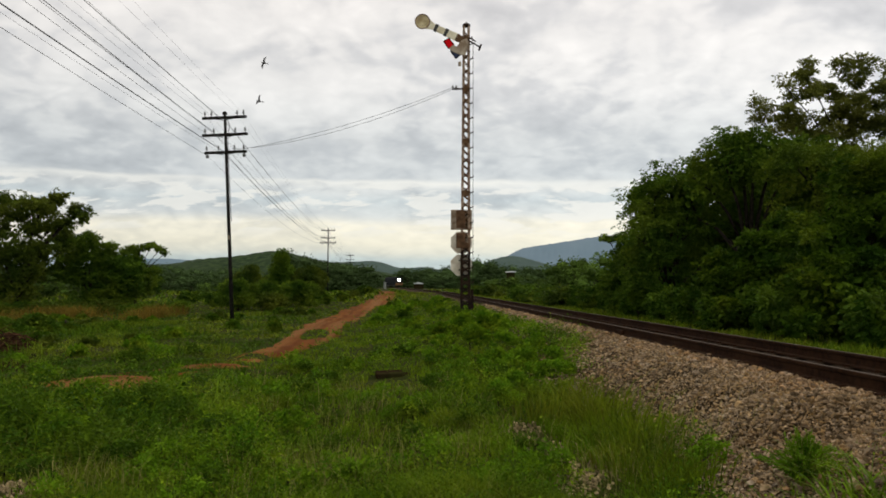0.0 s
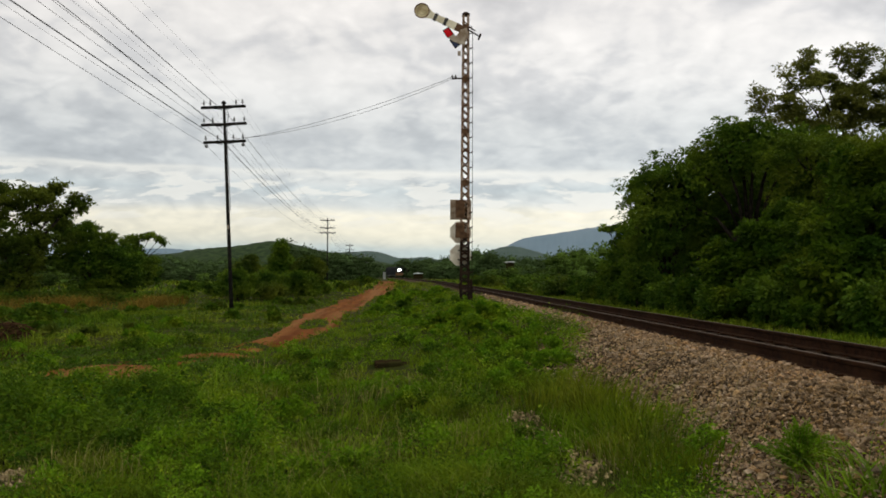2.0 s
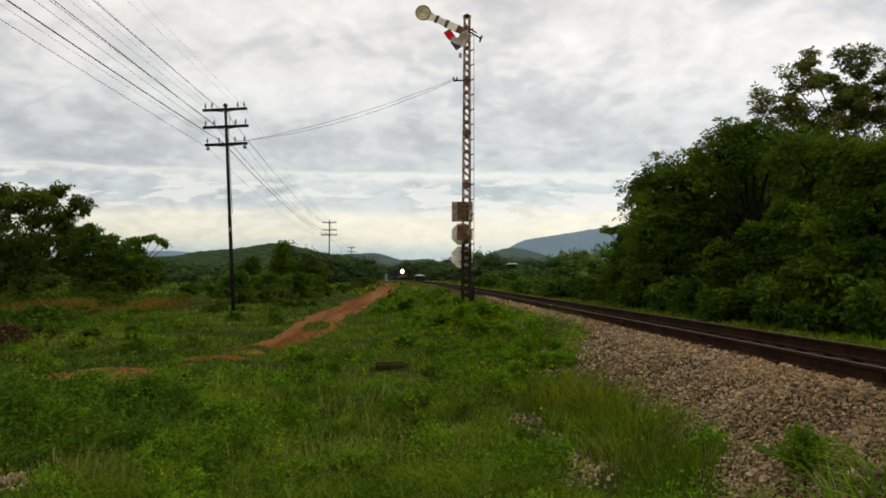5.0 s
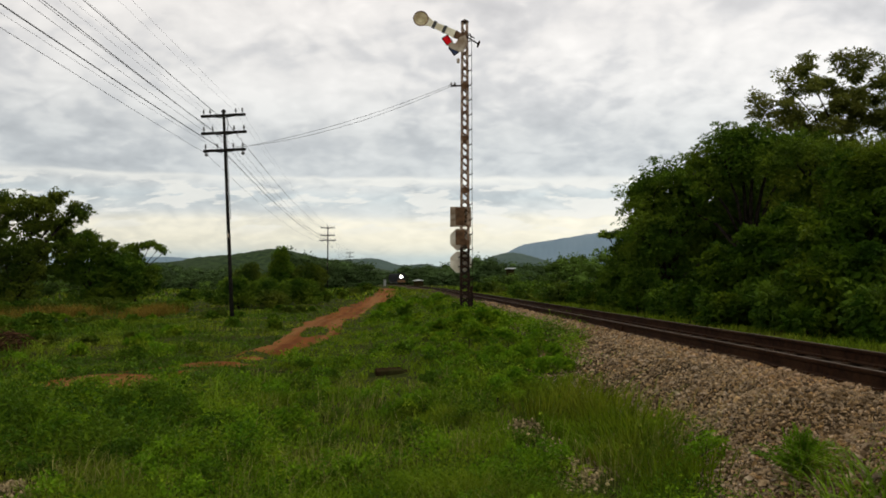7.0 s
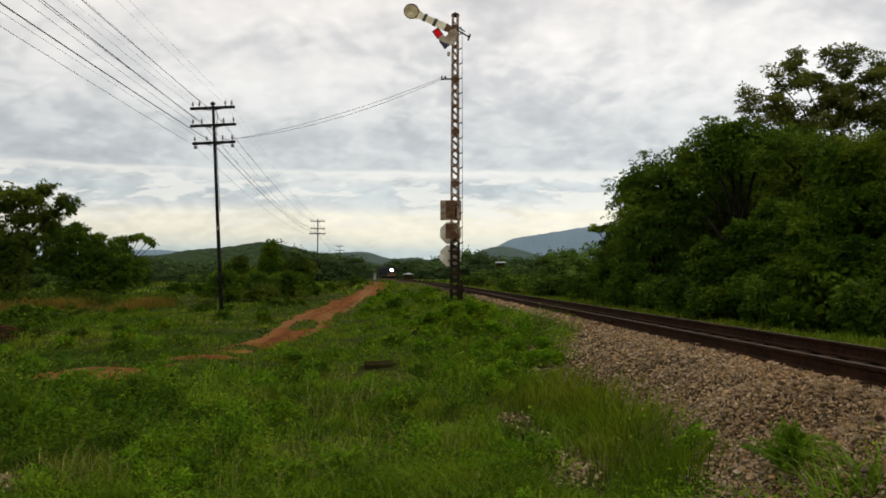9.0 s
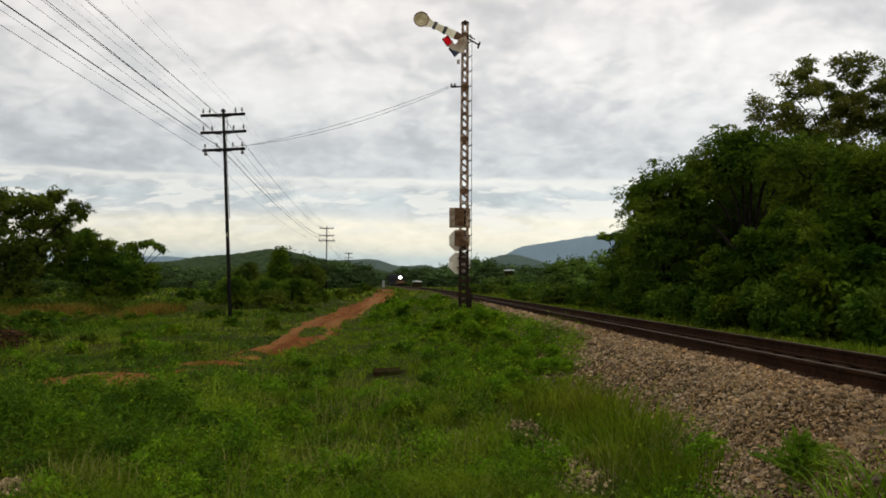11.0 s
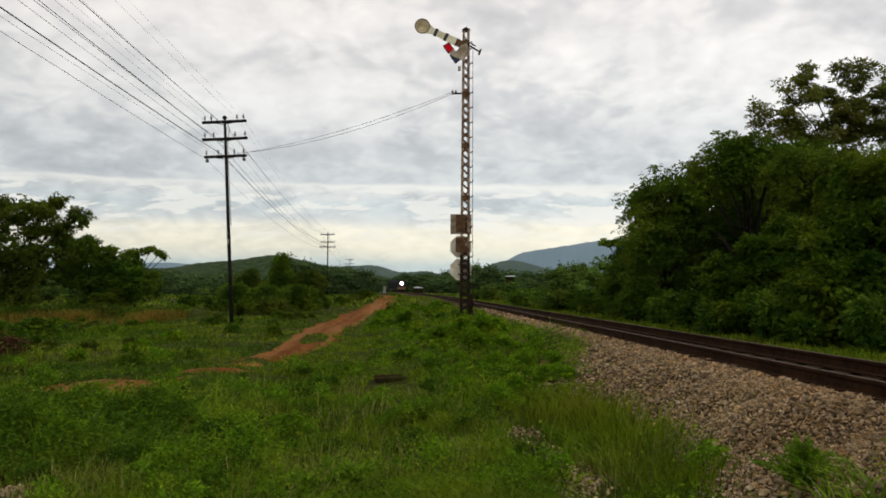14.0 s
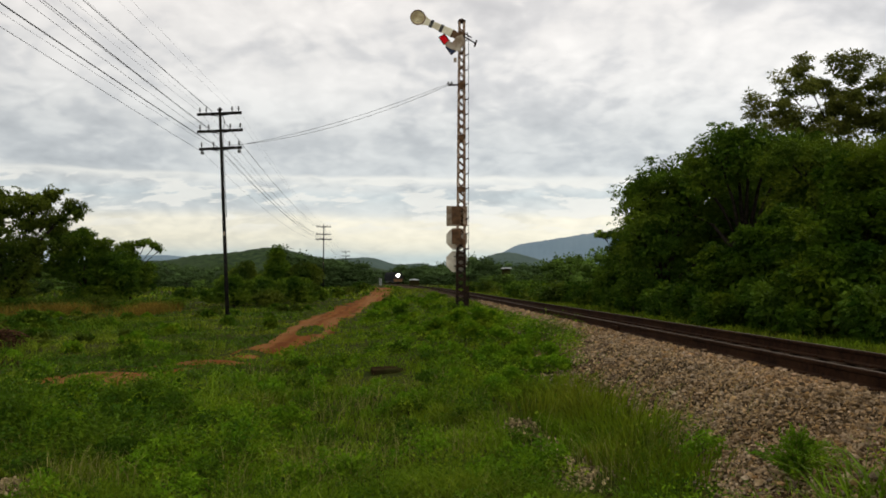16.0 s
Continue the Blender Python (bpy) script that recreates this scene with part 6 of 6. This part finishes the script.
# ---------------------------------------------------------------- ballast stones
ICO = np.array([(0, 0, 1), (0.894, 0, 0.447), (0.276, 0.851, 0.447), (-0.724, 0.526, 0.447), (-0.724, -0.526, 0.447), (0.276, -0.851, 0.447),
                (0.724, 0.526, -0.447), (-0.276, 0.851, -0.447), (-0.894, 0, -0.447), (-0.276, -0.851, -0.447), (0.724, -0.526, -0.447), (0, 0, -1)])
ICOF = np.array([(0, 1, 2), (0, 2, 3), (0, 3, 4), (0, 4, 5), (0, 5, 1), (1, 6, 2), (2, 7, 3), (3, 8, 4), (4, 9, 5), (5, 10, 1),
                 (6, 7, 2), (7, 8, 3), (8, 9, 4), (9, 10, 5), (10, 6, 1), (11, 7, 6), (11, 8, 7), (11, 9, 8), (11, 10, 9), (11, 6, 10)])


def stones():
    n = 29000
    y = np.exp(RNG.uniform(math.log(4.6), math.log(40), n))
    y[27000:] = RNG.uniform(-7, 4.6, n - 27000)
    u = np.where(RNG.uniform(0, 1, n) < 0.88, -RNG.uniform(0.60, 2.75, n), RNG.uniform(-0.45, 0.45, n))
    fade = RNG.uniform(0, 1, n) < 1 - ss(2.15, 2.8, -u - 0.25 * wob(u, y, 2.3)) * 0.85
    fade &= ~((u < -1.35 - 0.2 * wob(u, y, 1.9)) & (y > 14.5) & (RNG.uniform(0, 1, n) < 0.85))
    y, u = y[fade], u[fade]
    n = len(y)
    x = xc(y) + u
    s = (0.0070 + 0.00032 * np.where(y < 4.6, 9.0, y)) * np.clip(np.exp(RNG.normal(0, 0.52, n)), 0.4, 3.2) * (1 + 0.12 * np.exp(-((y - 6.6) / 1.8) ** 2))
    z = bed_z(x, y) + s * RNG.uniform(-0.2, 1.5, n)
    z = np.minimum(z, HEAD - 0.142 + 0.04 * (np.abs(u) > 0.75) - 0.04 * (np.abs(u) < 0.5))
    sc = s[:, None] * RNG.uniform(0.65, 1.35, (n, 3))
    a = RNG.uniform(0, 6.28, n)
    ca, sa = np.cos(a), np.sin(a)
    V = (ICO[None] + RNG.uniform(-0.55, 0.55, (n, 12, 3))) * sc[:, None, :]
    V[:, :, 2] *= 0.75
    R = np.stack([V[:, :, 0] * ca[:, None] - V[:, :, 1] * sa[:, None], V[:, :, 0] * sa[:, None] + V[:, :, 1] * ca[:, None], V[:, :, 2]], -1)
    W = R + np.stack([x, y, z], 1)[:, None, :]
    near = np.argsort(np.hypot(x - 3.0, y - 6.6) - s * 40)[:300]
    rest = np.setdiff1d(np.arange(n), near)
    dusty = (u > -1.05 - 0.25 * wob(x, y, 2.1, 1.0) + RNG.normal(0, 0.12, n)) | (RNG.uniform(0, 1, n) < 0.12)
    for pick, m_ in ((rest[~dusty[rest]], STONE), (rest[dusty[rest]], STONE_R)):
        base = (np.arange(len(pick)) * 12)[:, None, None]
        F = np.concatenate([(ICOF[None, :10] + base).reshape(-1, 3), (ICOF[None, 10:15] + base[(y[pick] < 8.5) & (y[pick] > 4.6)]).reshape(-1, 3)])
        tagged(part("loose_stones", mesh_np("loose_stones", W[pick].reshape(-1, 3), F), m_, BED), kind="stuff")
    # sharp chips that fill the gaps
    m = 56000
    yc = np.exp(RNG.uniform(math.log(4.6), math.log(28), m))
    yc[44000:] = RNG.uniform(4.7, 8.8, m - 44000)
    uc = np.where(RNG.uniform(0, 1, m) < 0.93, -RNG.uniform(0.60, 2.7, m), RNG.uniform(-0.45, 0.45, m))
    ok = (RNG.uniform(0, 1, m) < 1 - ss(2.15, 2.8, -uc - 0.25 * wob(uc, yc, 2.3)) * 0.9) & ~((uc < -1.35 - 0.2 * wob(uc, yc, 1.9)) & (yc > 14.5) & (RNG.uniform(0, 1, m) < 0.8))
    yc, uc = yc[ok], uc[ok]
    m = len(yc)
    xs_ = xc(yc) + uc
    sz = (0.0055 + 0.00028 * yc) * np.clip(np.exp(RNG.normal(0, 0.35, m)), 0.5, 2.0)
    zc = np.minimum(bed_z(xs_, yc) + sz * RNG.uniform(0.0, 1.2, m), HEAD - 0.142 + 0.04 * (np.abs(uc) > 0.75) - 0.04 * (np.abs(uc) < 0.5))
    CHIP = np.array([(1, 0, -0.35), (0, 1, -0.35), (-1, 0, -0.35), (0, -1, -0.35), (0, 0, 0.8)])
    Vc = (CHIP[None] + RNG.uniform(-0.5, 0.5, (m, 5, 3))) * (sz[:, None] * RNG.uniform(0.7, 1.4, (m, 3)))[:, None, :]
    ac = RNG.uniform(0, 6.28, m)[:, None]
    Vc = np.stack([Vc[:, :, 0] * np.cos(ac) - Vc[:, :, 1] * np.sin(ac), Vc[:, :, 0] * np.sin(ac) + Vc[:, :, 1] * np.cos(ac), Vc[:, :, 2]], -1) + np.stack([xs_, yc, zc], 1)[:, None, :]
    CF = np.array([(0, 1, 4), (1, 2, 4), (2, 3, 4), (3, 0, 4)])
    tagged(part("stone_chips", mesh_np("stone_chips", Vc.reshape(-1, 3), (CF[None] + (np.arange(m) * 5)[:, None, None]).reshape(-1, 3)), STONE, BED), kind="stuff")
    shapes = []
    for k in range(12):
        me = mesh_np("stone", (ICO + RNG.uniform(-0.4, 0.4, (12, 3))) * RNG.uniform(0.7, 1.3, (1, 3)) * [1, 1, 0.75], ICOF)
        me.materials.append(STONE_P)
        shapes.append(me)
    for j, i in enumerate(near):
        o = part("stone", shapes[j % 12], None, BED)
        o.matrix_basis = pose(float(x[i]), float(y[i]), float(z[i]), 0, 0, j * 47 % 360) @ Matrix.Diagonal((float(s[i]),) * 3 + (1,))
    # pale gravel showing through the grass
    xs, ys, ss_ = [], [], []
    for px_, py_, k, sp in PEBBLES:
        k = k * 2
        X, Y = ground_at(px_, py_)
        xs.append(X + RNG.normal(0, sp, k)), ys.append(Y + RNG.normal(0, sp * 1.3, k)), ss_.append(RNG.uniform(0.007, 0.021, k))
    x, y, s = map(np.concatenate, (xs, ys, ss_))
    n = len(x)
    V = ICO[None] * (1 + RNG.uniform(-0.28, 0.28, (n, 12, 1))) * (s[:, None] * RNG.uniform(0.7, 1.3, (n, 3)))[:, None, :]
    W = V + np.stack([x, y, zg(x, y) + s * 0.4], 1)[:, None, :]
    F = (ICOF[None] + (np.arange(n) * 12)[:, None, None]).reshape(-1, 3)
    tagged(part("gravel", mesh_np("gravel", W.reshape(-1, 3), F), PALE), "pale loose gravel showing through the grass", "gravel", kind="stuff")


stones()

# ---------------------------------------------------------------- what moves


def motions():
    rows = []
    for t in (0, 2, 4, 6, 8, 10, 12, 14, 16):
        y = 300.0 - 40.0 * t / 16
        rows.append((t, pose(float(xc(y)), y, HEAD, 0, 0, math.degrees(math.atan2(-(float(xc(y + 5)) - float(xc(y - 5))), 10)) + 11.0)))
    walk(TRAIN, rows)
    for (e, wings), path, ph in zip(BIRDS, BIRD_PATHS, (0, 1)):
        rows = [(t, pose(x, y, z, roll, 0, head)) for t, x, y, z, roll, head in path]
        walk(e, rows)
        for w, s in zip(wings, (1, -1)):
            beat = (8, 34, -18, -30, 4, 34, -16, -34, 10, 30)
            r = [(0.1 * k, pose(0, 0, 0, s * beat[(k + ph) % 10])) for k in range(15)] + [(16.0, pose(0, 0, 0, s * 10))]
            walk(w, r)


BIRD_PATHS = [
    [
        (0, -9.64, 46.00, 13.43, 58, 225),
        (0.1, -9.86, 45.20, 13.45, 58, 225),
        (0.2, -10.21, 44.40, 13.50, 58, 225),
        (0.3, -10.79, 43.60, 13.55, 58, 225),
        (0.4, -11.48, 42.80, 13.58, 58, 225),
        (0.5, -12.10, 42.00, 13.45, 58, 225),
        (0.6, -13.02, 41.20, 13.32, 58, 225),
        (0.7, -13.85, 40.40, 13.28, 58, 225),
        (0.8, -14.82, 39.60, 13.23, 58, 225),
        (0.9, -15.79, 38.80, 13.09, 58, 225),
        (1, -16.83, 38.00, 12.93, 58, 225),
        (1.1, -17.96, 37.20, 12.91, 58, 225),
        (1.2, -18.99, 36.40, 13.04, 58, 225),
        (1.6, -22.21, 33.20, 13.36, 15, 225),
        (2.4, -28.65, 26.80, 14.00, 15, 225),
        (5, -49.57, 6.00, 16.08, 15, 225),
        (9, -81.76, -26.00, 19.28, 15, 225),
        (12.5, -109.92, -54.00, 22.08, 15, 225),
        (16, -138.09, -82.00, 24.88, 15, 225),
    ],
    [
        (0, -9.86, 46.00, 11.36, 52, 226),
        (0.1, -10.12, 45.20, 11.25, 52, 226),
        (0.2, -10.58, 44.40, 11.06, 52, 226),
        (0.3, -11.27, 43.60, 11.08, 52, 226),
        (0.4, -11.83, 42.80, 11.23, 52, 226),
        (0.5, -12.44, 42.00, 11.23, 52, 226),
        (0.6, -13.39, 41.20, 11.27, 52, 226),
        (0.7, -14.11, 40.40, 11.48, 52, 226),
        (0.8, -14.97, 39.60, 11.86, 52, 226),
        (0.9, -15.87, 38.80, 12.01, 52, 226),
        (1, -16.81, 38.00, 12.14, 52, 226),
        (1.1, -17.90, 37.20, 12.32, 52, 226),
        (1.2, -18.88, 36.40, 12.60, 52, 226),
        (1.6, -21.96, 33.20, 12.92, 15, 226),
        (2.4, -28.10, 26.80, 13.56, 15, 226),
        (5, -48.07, 6.00, 15.64, 15, 226),
        (9, -78.79, -26.00, 18.84, 15, 226),
        (12.5, -105.67, -54.00, 21.64, 15, 226),
        (16, -132.55, -82.00, 24.44, 15, 226),
    ],
]
motions()
